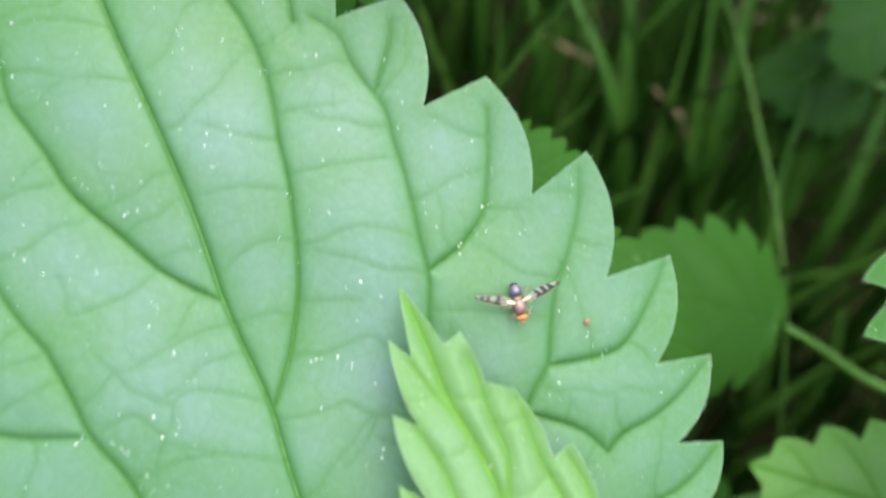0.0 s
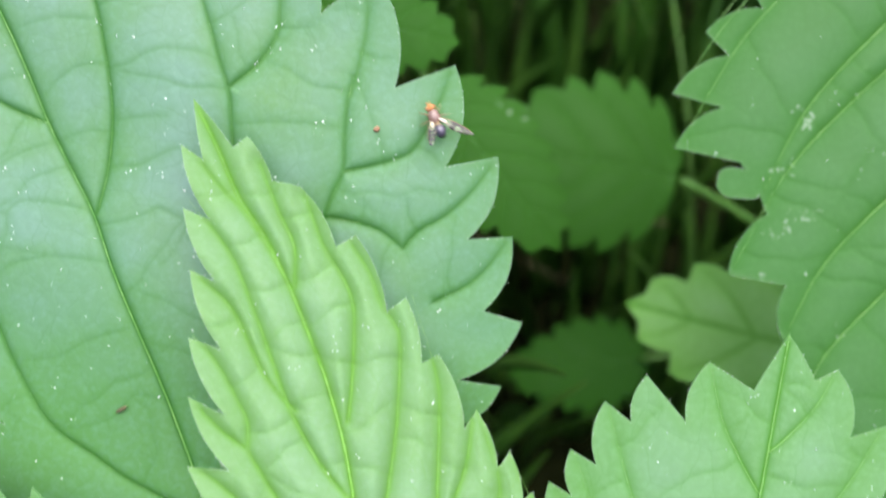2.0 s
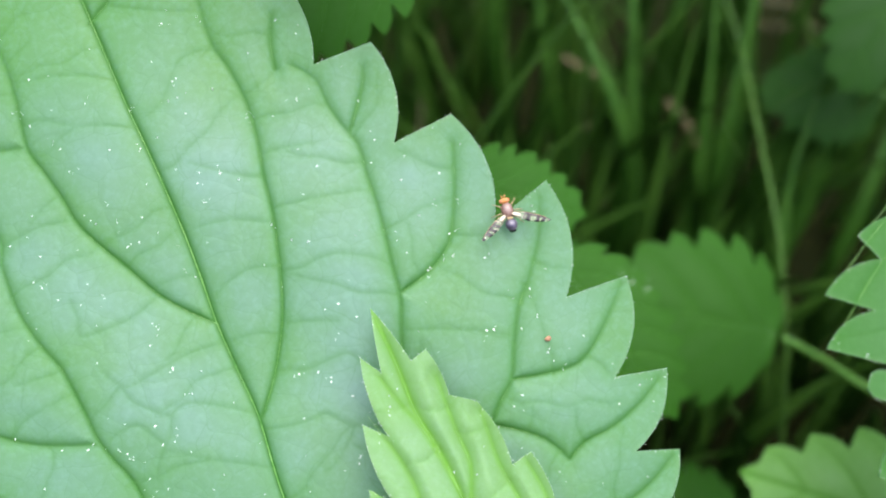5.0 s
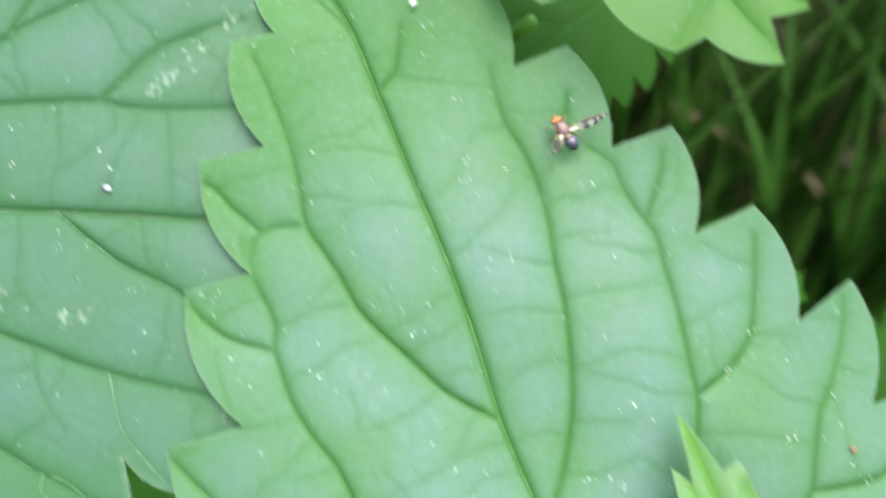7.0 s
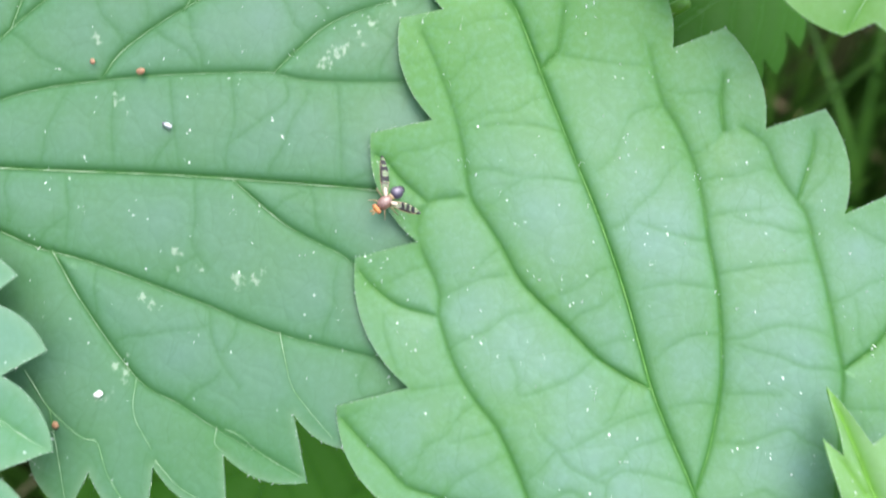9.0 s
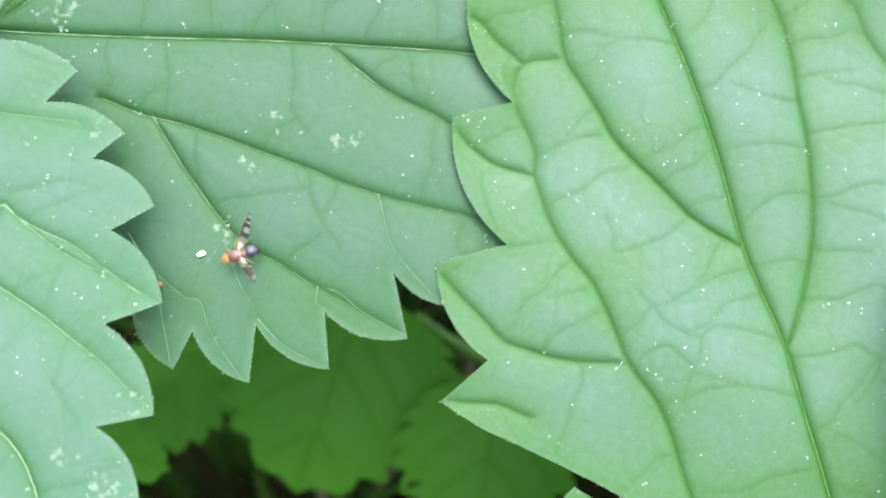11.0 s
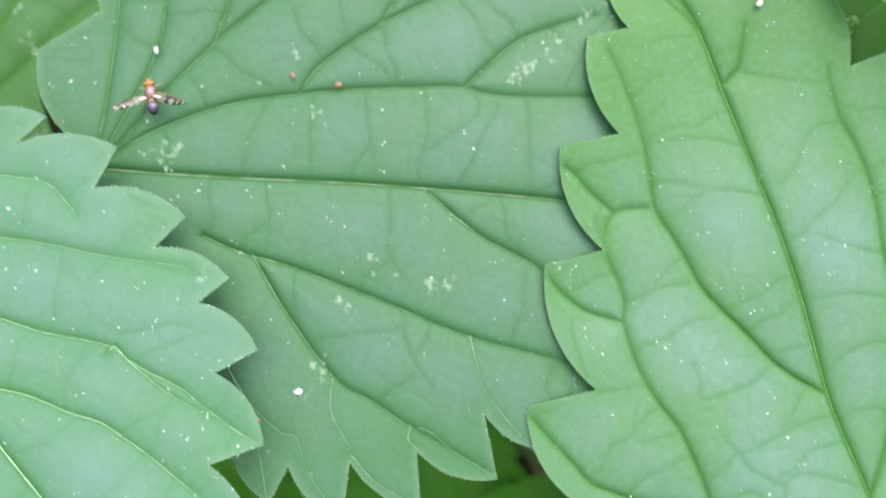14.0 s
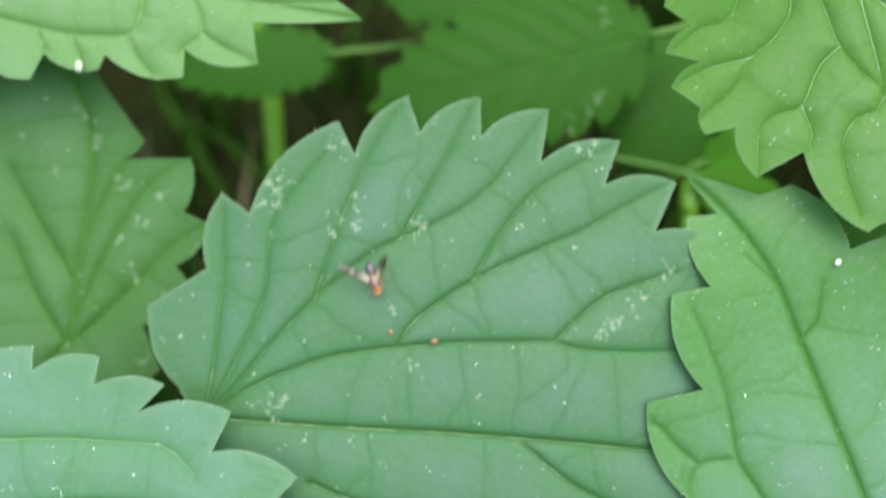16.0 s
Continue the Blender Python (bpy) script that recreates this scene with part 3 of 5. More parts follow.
# ---- ground, verge and surroundings ----
def ground_sheet():
    rng = np.random.default_rng(3)
    near = np.linspace(-0.6, 0.6, 150)
    far = np.concatenate([[-60, -12, -3, -1.2], near, [1.2, 3, 12, 60]])
    gx, gy = np.meshgrid(far, far + 0.05)
    z = np.array([[noise.noise((x * 22, y * 22, 0.3)) * 0.006 + noise.noise((x * 70, y * 70, 2.1)) * 0.003 for x, y in zip(r, s)] for r, s in zip(gx, gy)])
    z[(abs(gx) > 1) | (abs(gy - 0.05) > 1)] *= 4
    n = len(far)
    verts = np.stack([gx.ravel(), gy.ravel(), z.ravel() - 0.004], 1)
    faces = [(j * n + i, j * n + i + 1, (j + 1) * n + i + 1, (j + 1) * n + i) for j in range(n - 1) for i in range(n - 1)]
    tagged(mesh_object("ground", verts, faces, SOIL), "bare soil under the plants, darkened for their shade", "ground", kind="structure")


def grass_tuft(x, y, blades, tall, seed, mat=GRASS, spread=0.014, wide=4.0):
    """A tuft of arching grass blades, each a creased strip."""
    rng = np.random.default_rng(seed)
    root = new("grass_tuft")
    root.location = (x, y, -0.004)
    tagged(root, "tuft of thin dark green grass blades in soil", "grass", "grass tufts")
    for _ in range(blades):
        a = rng.uniform(0, 2 * math.pi)
        ox, oy = rng.normal(0, spread, 2)
        lean, h, w = rng.uniform(0.05, 0.42), tall * rng.uniform(0.6, 1.15), wide * rng.uniform(0.6, 1.2) * MM
        verts, faces, n = [], [], 9
        dx, dy = math.cos(a), math.sin(a)
        twist = rng.uniform(-1.2, 1.2)
        for i in range(n):
            s = i / (n - 1)
            px, py = ox + dx * lean * h * s * s, oy + dy * lean * h * s * s
            pz = h * (s - 0.28 * lean * s * s)
            half = w * (1 - s ** 2.2) * 0.5 + 0.00015
            c, d = math.cos(a + 1.57 + twist * s), math.sin(a + 1.57 + twist * s)
            verts += [(px - c * half, py - d * half, pz), (px, py, pz - 0.18 * half), (px + c * half, py + d * half, pz),
                      (px, py, pz - 0.18 * half - 0.00025)]
            if i:
                k = 4 * i
                faces += [(k - 4, k - 3, k + 1, k), (k - 3, k - 2, k + 2, k + 1), (k - 2, k - 1, k + 3, k + 2), (k - 1, k - 4, k, k + 3)]
        mesh_object("blade", verts, faces, mat, root)
    return root


def litter_piece(x, y, z, turn, length, width, mat, label, name, seed):
    """A curled scrap of dead leaf or straw lying on the soil."""
    rng = np.random.default_rng(seed)
    verts, faces, n = [], [], 8
    curl = rng.uniform(0.1, 0.35)
    for i in range(n):
        s = i / (n - 1)
        w = width * (math.sin(math.pi * (0.06 + 0.88 * s)) ** 0.6) * rng.uniform(0.85, 1.1)
        lift = curl * length * (s - 0.5) ** 2
        for q in (-0.5, 0.0, 0.5):
            verts.append(((s - 0.5) * length, q * w, lift + abs(q) * curl * w))
    k = len(verts)
    verts += [(a, b, c - 0.0003) for a, b, c in verts]
    for i in range(n - 1):
        for j in range(2):
            p = 3 * i + j
            faces += [(p, p + 3, p + 4, p + 1), (p + k, p + 1 + k, p + 4 + k, p + 3 + k)]
        faces += [(3 * i, 3 * i + k, 3 * i + 3 + k, 3 * i + 3), (3 * i + 2, 3 * i + 5, 3 * i + 5 + k, 3 * i + 2 + k)]
    ob = mesh_object(name, verts, faces, mat)
    ob.matrix_world = pose(x, y, z, rng.uniform(-8, 8), rng.uniform(-8, 8), turn)
    tagged(ob, label, "litter", name + "s")


def stem(points, r0, r1, label, mat=STALK):
    path = smooth_path(points, 3.0)
    v, f = tube_data([BASE @ Vector(tuple(q * MM for q in p)) for p in path], [(r0 + (r1 - r0) * s) * MM for s in np.linspace(0, 1, len(path))], 9)
    root = new("nettle_plant")
    tagged(root, label, "plant", "nettle plants")
    mesh_object("stem", v, f, mat, root)
    for p, q in list(zip(path, path[1:]))[3::7]:
        a, b = BASE @ Vector(tuple(c * MM for c in p)), BASE @ Vector(tuple(c * MM for c in q))
        d = (b - a).normalized()
        v, f = tube_data([a - d * 2 * r0 * MM, a, a + d * 2 * r0 * MM], [r0 * 0.95 * MM, r0 * 1.05 * MM, r0 * 0.95 * MM], 9)
        mesh_object("node", v, f, mat, root)


def on_ground(u, v):
    """Where the view line with these slopes meets the soil."""
    d = BASE.to_3x3() @ Vector((u, v, -1))
    o = BASE.translation
    return o + d * (-o.z / d.z)


def tall_blade(points, width, mat, label, twist=0.6):
    """One broad blade of grass: a creased strip along a rounded line, narrowing to its tip."""
    path = smooth_path(points, 4.0)
    along = np.gradient(path, axis=0)
    along /= np.linalg.norm(along, axis=1)[:, None]
    verts, faces, n = [], [], len(path)
    for i, (p, d) in enumerate(zip(path, along)):
        s = i / (n - 1)
        face = np.array([math.sin(twist * (s - 0.3)), 0.0, math.cos(twist * (s - 0.3))])
        side = np.cross(d, face)
        side /= np.linalg.norm(side)
        up = np.cross(side, d)
        half = 0.5 * width * (0.62 + 0.38 * math.sin(math.pi * min(1, s * 1.4))) * (1 - s ** 3.5) + 0.08
        verts += [p - side * half, p - up * half * 0.25, p + side * half, p - up * (half * 0.25 + 0.25)]
        if i:
            k = 4 * i
            faces += [(k - 4, k - 3, k + 1, k), (k - 3, k - 2, k + 2, k + 1), (k - 2, k - 1, k + 3, k + 2), (k - 1, k - 4, k, k + 3)]
    root = new("grass_tuft")
    root.location = BASE @ Vector(tuple(float(c) * MM for c in path[0]))
    tagged(root, label, "grass", "tall grass blades")
    mesh_object("blade", [BASE @ Vector(tuple(float(c) * MM for c in v)) - root.location for v in verts], faces, mat, root)


ground_sheet()

# ---- the near leaves ----
def trace(bundle, *points):
    """Adds the course of one vein to a leaf's bundle, in that leaf's space."""
    bundle.append(list(points))


VEINS_A, NET_A, NET_C, VEINS_D, NET_D, VEINS_B, VEINS_H, VEINS_I, VEINS_C = [], [], [], [], [], [], [], [], []
trace(VEINS_A, (2.8, 38.9), (2, 39.7), (0.9, 40.9), (-0.8, 43.3), (-2.4, 46.8), (-3.7, 49.4), (-4.6, 51.9), (-4.9, 54.3), (-5.4, 56.9), (-5.9, 59.2), (-5.3, 62.4), (-4.9, 64.8), (-4.7, 67.2), (-4.7, 69.5), (-4.7, 71.5), (-4.9, 73.8))
trace(VEINS_A, (2.9, 29.8), (4.4, 31.5), (5.6, 33), (6.9, 35), (8.3, 37.5), (9.5, 40.6), (10.5, 43.8), (11.1, 46.1), (11.6, 49), (12.2, 51.3), (12.7, 54.2), (12.8, 56.4), (12.6, 59.1), (12.2, 60.7), (12.2, 62.3), (12.4, 64), (12.7, 65.9))
trace(VEINS_A, (-0.4, 1.6), (-4.5, 7.1), (-6.6, 11), (-8.9, 15.5), (-9.3, 21.9), (-9, 26), (-9.1, 29.6), (-9.8, 31.8), (-10.3, 34.2), (-10.3, 36.2), (-10.4, 38.5), (-10.7, 41.1), (-11.3, 42.8), (-11.9, 45.3), (-12.1, 47.4), (-12, 49.6), (-11.8, 51.3), (-11.2, 52.5), (-11.1, 54.3), (-11.3, 56.3), (-11.2, 57.6), (-10.6, 59.1), (-9.3, 60.2), (-7.5, 59.9), (-6, 59.5))
trace(VEINS_A, (1.3, 2.1), (7.3, 9.2), (12.5, 21.5), (16, 29.5), (17.5, 32.9), (18.2, 34.7), (18.6, 37.3), (19.1, 39.8), (19.6, 42.9), (19.8, 45.3), (20.2, 48.2), (19.6, 50.4), (19.2, 52.5), (19.1, 54.9), (17.8, 56.8))
trace(VEINS_A, (-22.5, 46.7), (-21.5, 44.1), (-20.2, 41.1), (-19.3, 39), (-17.6, 37.6), (-16.4, 36.6), (-14, 35.2), (-10.7, 33.8))
trace(VEINS_A, (18.4, 34.9), (21.2, 35.5), (23.4, 36.7), (24.5, 37.8), (26.4, 41.4), (27.8, 44.9))
trace(VEINS_A, (7.3, 9.2), (14, 14.4), (18.5, 18.6), (21.7, 22.1), (24, 24), (25.3, 26.4), (27.1, 29.4), (28.5, 31), (27.2, 29.5), (28.9, 31.2), (31.5, 34.6), (32.8, 37.5))
trace(VEINS_A, (24, 24), (26.7, 23.3), (29.9, 22.9), (32.4, 24.2), (34.9, 26.3), (36.2, 27.7))
trace(VEINS_A, (25.8, 15.6), (27.6, 16.4), (30.5, 16.6), (33.7, 17.6), (35.8, 18.7))
trace(VEINS_A, (26.3, 10.2), (29.6, 10.2), (32.3, 11.1), (34.4, 12.3))
trace(VEINS_A, (-12.1, 65.4), (-11.4, 64.4), (-10.9, 62.9), (-10, 61.3), (-9.5, 60.3))
trace(VEINS_A, (-16.8, 57.2), (-16.2, 55.4), (-14.8, 53.2), (-13, 51.8), (-11.8, 51))
trace(VEINS_A, (20.1, 49.6), (21.6, 51.4), (22.8, 53), (23.4, 54.3))
trace(VEINS_A, (16.3, 57.2), (16.8, 59.3), (17.9, 61.5))
trace(VEINS_A, (3.2, 67.2), (4.5, 67.9), (5.4, 68.4), (6.1, 69.6), (7.2, 71.7))
trace(VEINS_A, (-25.6, 36.2), (-23.7, 35.2), (-21.8, 34.4), (-19.7, 32.5))
trace(VEINS_A, (20.4, 21.4), (22.3, 20.1), (24.6, 18), (25.8, 15.6))
trace(VEINS_A, (3.5, 67.6), (3.3, 72.6), (1.8, 76.2))
trace(NET_A, (-16.1, 52.7), (-16.5, 51.3), (-16.6, 48.8), (-16.5, 46.7))
trace(NET_A, (-16.6, 46.4), (-14.9, 46), (-12.3, 45.4))
trace(NET_A, (-10.7, 40.6), (-12.8, 40.9), (-14.7, 41.1))
trace(NET_A, (-10.4, 38.5), (-11.7, 38.5), (-12.7, 38.2))
trace(NET_A, (3.3, 61.7), (1.7, 62.8), (-0.9, 64), (-2.8, 64.5), (-4.6, 64.9))
trace(NET_A, (3.4, 57.1), (1.5, 58.2), (-0.8, 59.1), (-2.6, 59), (-4.1, 58.3), (-5.4, 58.1))
trace(NET_A, (-0.8, 43.3), (-1.7, 42.9), (-3.6, 42.4), (-6.2, 42.4), (-8, 42.7), (-7.6, 44.2), (-7.6, 45.9))
trace(NET_A, (2.3, 37.3), (-0.4, 37.6), (-3, 37.4), (-5.7, 37.1), (-6.6, 37.5), (-7.5, 39.1))
trace(NET_A, (-6.6, 37.5), (-6.2, 35.8), (-4.6, 34), (-3.8, 33.4))
trace(NET_A, (2.5, 30.7), (0.6, 32.2), (-1.9, 33.7), (-3.5, 33.5), (-4.5, 31.9), (-5.2, 31.2))
trace(NET_A, (-5.2, 31.2), (-5.9, 32.5), (-6.7, 33.8), (-8.2, 33.9), (-9.3, 33.6))
trace(NET_A, (-5.2, 31.2), (-6.3, 30.2), (-7.1, 28.9))
trace(NET_A, (2.1, 25.8), (0.1, 27.2), (-1.9, 28.4), (-3.5, 29.5), (-5.1, 30.7))
trace(NET_A, (-6.6, 37.5), (-8.2, 36.6), (-9.4, 36.1))
trace(NET_A, (-5.4, 52.3), (-7.3, 52.7), (-9, 52.7), (-11.1, 52.5))
trace(NET_A, (-4.1, 69), (-2.1, 70.1), (-1.2, 70))
trace(NET_A, (-4.7, 66.7), (-3.2, 67.2), (-2, 67.7))
trace(NET_A, (5.3, 68.1), (7.7, 66.6), (10.2, 65.3), (12.6, 64.3))
trace(NET_A, (12.4, 60.7), (10.8, 61.2), (9.2, 61.1), (8.1, 60.2), (6.7, 58.7), (5.4, 57.9), (4, 57.6))
trace(NET_A, (11.5, 49), (10, 49.8), (8.4, 50.9), (6.4, 52.5))
trace(NET_A, (10.5, 45.1), (7.7, 46.6), (4.9, 47.2), (3.6, 47.2))
trace(NET_A, (9.8, 41.3), (7.5, 42.1), (5.4, 41.9), (3.8, 41.3))
trace(NET_A, (7.4, 35.8), (5.9, 36.7), (4.5, 37), (3, 37.1))
trace(NET_A, (9.7, 40.8), (11.5, 40.4), (13.1, 40.5), (15.1, 40.1), (17.6, 38.5), (18.5, 37.4))
trace(NET_A, (8.1, 36.6), (10.2, 35.9), (12.5, 34.9))
trace(NET_A, (6.1, 33.1), (8.3, 32.2), (10.4, 32.2), (12.1, 32), (12.9, 30.7), (13.9, 29.8), (15, 28.1))
trace(NET_A, (2.9, 29), (5.2, 28.4), (7.2, 28.1), (8.4, 28), (10, 26.1), (13.5, 24.3))
trace(NET_A, (10, 26.1), (9.1, 25.1), (7.1, 23.8), (6.2, 23.6))
trace(NET_A, (11.1, 46.1), (13.1, 45.8), (15.5, 45.3), (19.5, 44.2))
trace(NET_A, (12, 50.9), (14.4, 50.5), (16.6, 49.9))
trace(NET_A, (13.3, 56.2), (14.7, 56.5), (16.5, 57.1))
trace(NET_A, (24.4, 37.7), (25.7, 37), (27.2, 36.4))
trace(NET_A, (17.3, 31.8), (20, 30.7), (23.1, 29.1), (25.9, 27.3))
trace(NET_A, (-2.5, 28.6), (-4.9, 29.2), (-7, 29.1), (-9.5, 29.5))
trace(NET_A, (1.2, 19.8), (-2.3, 20.4), (-5.5, 20.3), (-9.2, 21.6))
trace(NET_A, (1.2, 12.7), (-1, 14.3), (-3.6, 13.4), (-7, 14), (-9, 15.5))
trace(NET_C, (11.6, 36.7), (13.7, 37.4), (16, 38.3), (18.1, 40.2), (19.8, 42))
trace(NET_C, (16.6, 25.1), (19.4, 25.3), (22.1, 27.1))
trace(NET_C, (19.8, 32.3), (21.2, 32.3), (21.8, 33.2))
trace(NET_C, (20, 33), (20.3, 34.2), (21.7, 36.3), (23.4, 40))
trace(NET_C, (23, 27.5), (25.1, 30), (26.6, 33.7))
trace(NET_C, (16.7, 15.8), (19.6, 18.2), (21.7, 21.1), (22, 22.5), (24.7, 23.8), (28.2, 26.7))
trace(NET_C, (19.6, 18.2), (23.2, 19.3), (27.3, 20.5))
trace(NET_C, (-8.6, 20.6), (-5, 20.7), (-0.9, 21.3))
trace(NET_C, (-8.9, 25.2), (-5.4, 26), (-1.2, 26.9))
trace(NET_C, (-9.8, 30.4), (-5.8, 31.2), (-3.3, 30.8), (-0.7, 30.8))
trace(NET_C, (-9.7, 35), (-7.8, 35.4), (-5.7, 33.2), (-3.8, 31))
trace(NET_C, (-10.1, 39.5), (-5.5, 40.2), (-1.3, 40.7))
trace(NET_C, (-1, 40.3), (-2.1, 42.6), (-2.7, 44.5))
trace(NET_C, (-0.1, 17.1), (3, 17.9), (6.6, 18))
trace(NET_C, (-0.5, 28.2), (2.6, 28.7), (5, 28.7), (6.8, 30.1))
trace(NET_C, (10, 30.6), (12.4, 31.1), (14.6, 32.3), (16.4, 33.9))
trace(NET_C, (13.6, 44), (15.5, 43.7), (16.8, 44.8))
trace(VEINS_C, (-1.1, 2.9), (-3.3, 5.8), (-5.3, 9.5), (-7, 13.7), (-8.2, 18.9), (-9.1, 24.1), (-9.6, 28.3), (-10.1, 33.5), (-9.7, 36.6), (-9.8, 40.2), (-10.3, 45))
trace(VEINS_C, (-8.6, 19.4), (-10.9, 20.8), (-13.9, 24.2), (-16.6, 28.2), (-19.1, 32.8), (-20.9, 36.1), (-23, 39.1), (-25.6, 43.2))
trace(VEINS_C, (-10.1, 34), (-12.3, 35.9), (-14.6, 38.2), (-16.2, 41.2), (-17.6, 44.9))
trace(VEINS_C, (-1.3, 2.6), (-4, 4.7), (-8, 7.6), (-12.1, 11), (-15.1, 14), (-17.2, 16.4), (-19, 19.5), (-20.9, 23), (-23.3, 26), (-27, 28.8), (-31.3, 31.4))
trace(VEINS_C, (-12.1, 11), (-16, 12), (-22, 13.6), (-27, 15.5), (-31.2, 17.8))
trace(VEINS_C, (-18.6, 18.8), (-23.7, 21.2), (-27.6, 23), (-32.1, 24.8))
trace(VEINS_C, (-14.9, 25.8), (-19.8, 28.2), (-24.1, 31.2), (-27, 35.1), (-28.8, 37.9))
trace(VEINS_C, (-1.3, 2.1), (-4.4, 3.4), (-8.9, 5.2), (-12.8, 6.2), (-15.5, 6.2), (-19.8, 6.7), (-26.1, 10.8))
trace(VEINS_C, (-1.3, 1.4), (-5.3, 1.8), (-9.7, 1.9), (-14, 1.9), (-20, 1.4))
trace(VEINS_C, (5.3, 12.2), (6.5, 16), (7.2, 20.2), (9.7, 29.6), (11.7, 36.5), (13.2, 45.6), (14.7, 49.5))
trace(VEINS_C, (6.5, 16.8), (11.2, 20.3), (16.6, 25.3), (18.2, 28.8), (20.3, 32.9), (23.3, 39.9))
trace(VEINS_C, (-0.8, 31.4), (2.7, 36.4), (5.1, 41.9), (8, 45))
trace(VEINS_D, (-3.6, 2.2), (-9, 5), (-12.7, 9.2), (-16.6, 13.1), (-17.4, 15.4), (-18.6, 19), (-20.4, 22.5), (-22.6, 26.6))
trace(VEINS_D, (-1.0, -6.3), (-3.5, -5.7), (-6.6, -4.3), (-10.9, -1.8), (-14.8, 1.2), (-17.7, 3.9), (-20.6, 6.8), (-25.5, 11.0))
trace(VEINS_D, (-4.4, -12.1), (-7.1, -10.9), (-11.7, -7.9), (-15.6, -4.9), (-19.2, -1.8), (-19.9, 0.8), (-20.0, 2.1))
trace(VEINS_D, (-4.4, 8.6), (-8.6, 12.5), (-11.1, 16), (-12.9, 18.2), (-13.8, 20.2), (-14.8, 22.7), (-15.7, 25.6), (-16.6, 28.4), (-17.2, 31.5), (-17.8, 33.9))
trace(VEINS_D, (-16.2, 13.6), (-17, 13.4), (-17.3, 14.9), (-18.3, 16.9), (-19.7, 19.3), (-20.7, 22.3), (-22.4, 26.4))
trace(VEINS_D, (-0.4, -5.7), (-1.0, -4.4), (-2.3, -1.7), (-3.5, 1.0))
trace(NET_D, (-19.7, 19.3), (-17.5, 20.4), (-15.9, 21.8), (-14.9, 22.7))
trace(NET_D, (-12.8, 27.5), (-12.6, 29.2), (-12.6, 31.3))
trace(NET_D, (-18, 12.9), (-20.1, 13.7), (-22.2, 14.6), (-23.8, 16.7))
trace(NET_D, (-20.3, 6.3), (-22.6, 8.7), (-25.1, 11.4), (-27.9, 13.4))
trace(NET_D, (-25.5, -0.8), (-24.7, 3.2), (-27.4, 7.1))
trace(VEINS_B, (3.6, 16.7), (5.1, 20), (7, 25.3), (6.9, 28.3), (6.3, 31), (6.2, 35.6))
trace(VEINS_B, (1, 5), (4, 9), (6.6, 13.7), (8.8, 18.8), (9.9, 22.3), (9.3, 24.5), (9.2, 27.6), (8.5, 30.6))
trace(VEINS_B, (0.6, 0.6), (6.6, 4.1), (8.7, 9.1), (10.7, 14.2), (11.7, 17.8), (12, 24.7))
trace(VEINS_B, (0.8, 0.4), (6, 0.8), (10.8, 2.5), (13, 6.1), (13.8, 8.2), (14, 14))
trace(VEINS_B, (9.4, 7.4), (11.6, 10), (13.3, 13.3))
trace(VEINS_B, (1, 0.3), (7.5, 0.2), (13.8, 1.4), (15.6, 4.6), (15.4, 9.6))
trace(VEINS_B, (3, 28.5), (4, 31.7), (3.7, 34.8), (3.5, 39.4))
trace(VEINS_B, (2, 10.2), (0.5, 14), (-0.4, 18.6), (-0.6, 23.4), (-0.7, 27.3), (-1, 32.2), (-1.9, 35.4), (-2.9, 38))
trace(VEINS_B, (0.4, 2), (-1.8, 7.4), (-3, 10.7), (-4, 14.8), (-4.5, 17.3), (-3.9, 19.3), (-4.2, 21.8), (-4.8, 24.8), (-5.9, 27.6))
trace(VEINS_B, (0.2, 1), (-2.5, 4.8), (-4.7, 8.5), (-5.6, 11.3), (-6.4, 13.8), (-7.7, 16.1), (-9, 17.7))
trace(VEINS_B, (2.5, 29.7), (1.3, 35), (-0.3, 38.7), (-1.7, 42.6))
trace(VEINS_B, (-0.2, 19), (-1.5, 22.3), (-2.3, 28.3), (-3.7, 31.1), (-4.3, 32.5))
trace(VEINS_B, (-4.5, 17.3), (-5.8, 19.1), (-6.9, 21.3), (-7.2, 22.8))
trace(VEINS_H, (-1.2, 6.3), (0.8, 12.2), (2.2, 14.6), (2.9, 16.1), (3.6, 19.1), (3.5, 21.2))
trace(VEINS_H, (2.9, 16.1), (5.5, 15.9), (9, 17), (11.3, 15.7), (13.4, 15.9), (16.3, 18.1))
trace(VEINS_H, (9, 17), (10.5, 19.4), (11.9, 19.9))
trace(VEINS_H, (-1.5, 14.6), (4.2, 21.8), (7, 21.3), (9.4, 21.8), (11.6, 24), (13.4, 26.9))
trace(VEINS_H, (-0.9, 5.2), (2.3, 10.2), (5.5, 11.2), (8.4, 10.8), (11.4, 11.4), (15.8, 10.9))
trace(VEINS_H, (-1.2, 2.6), (6.1, 6.9), (9.1, 5.6), (12.2, 5))
trace(VEINS_H, (8.4, 10.8), (11.6, 8.4), (14.7, 7.3))
trace(VEINS_H, (5.8, 28.8), (6.2, 31.3), (7.6, 34.2), (10.9, 37.5))
trace(VEINS_H, (0.1, 37.8), (0.7, 40), (1.7, 43.3), (2.4, 46.5), (3.2, 49.1), (4.3, 54.4))
trace(VEINS_H, (0.1, 37.8), (2.2, 38.3), (5.2, 40.9), (7.5, 40.1))
trace(VEINS_H, (-3.8, 41.8), (-3.2, 44.7), (-2.6, 46.7), (0.2, 52.8))
trace(VEINS_H, (7.4, 34.1), (5.6, 36.5), (3.1, 39))
trace(VEINS_H, (2.4, 46.5), (4.6, 47.2), (8.1, 47.9))

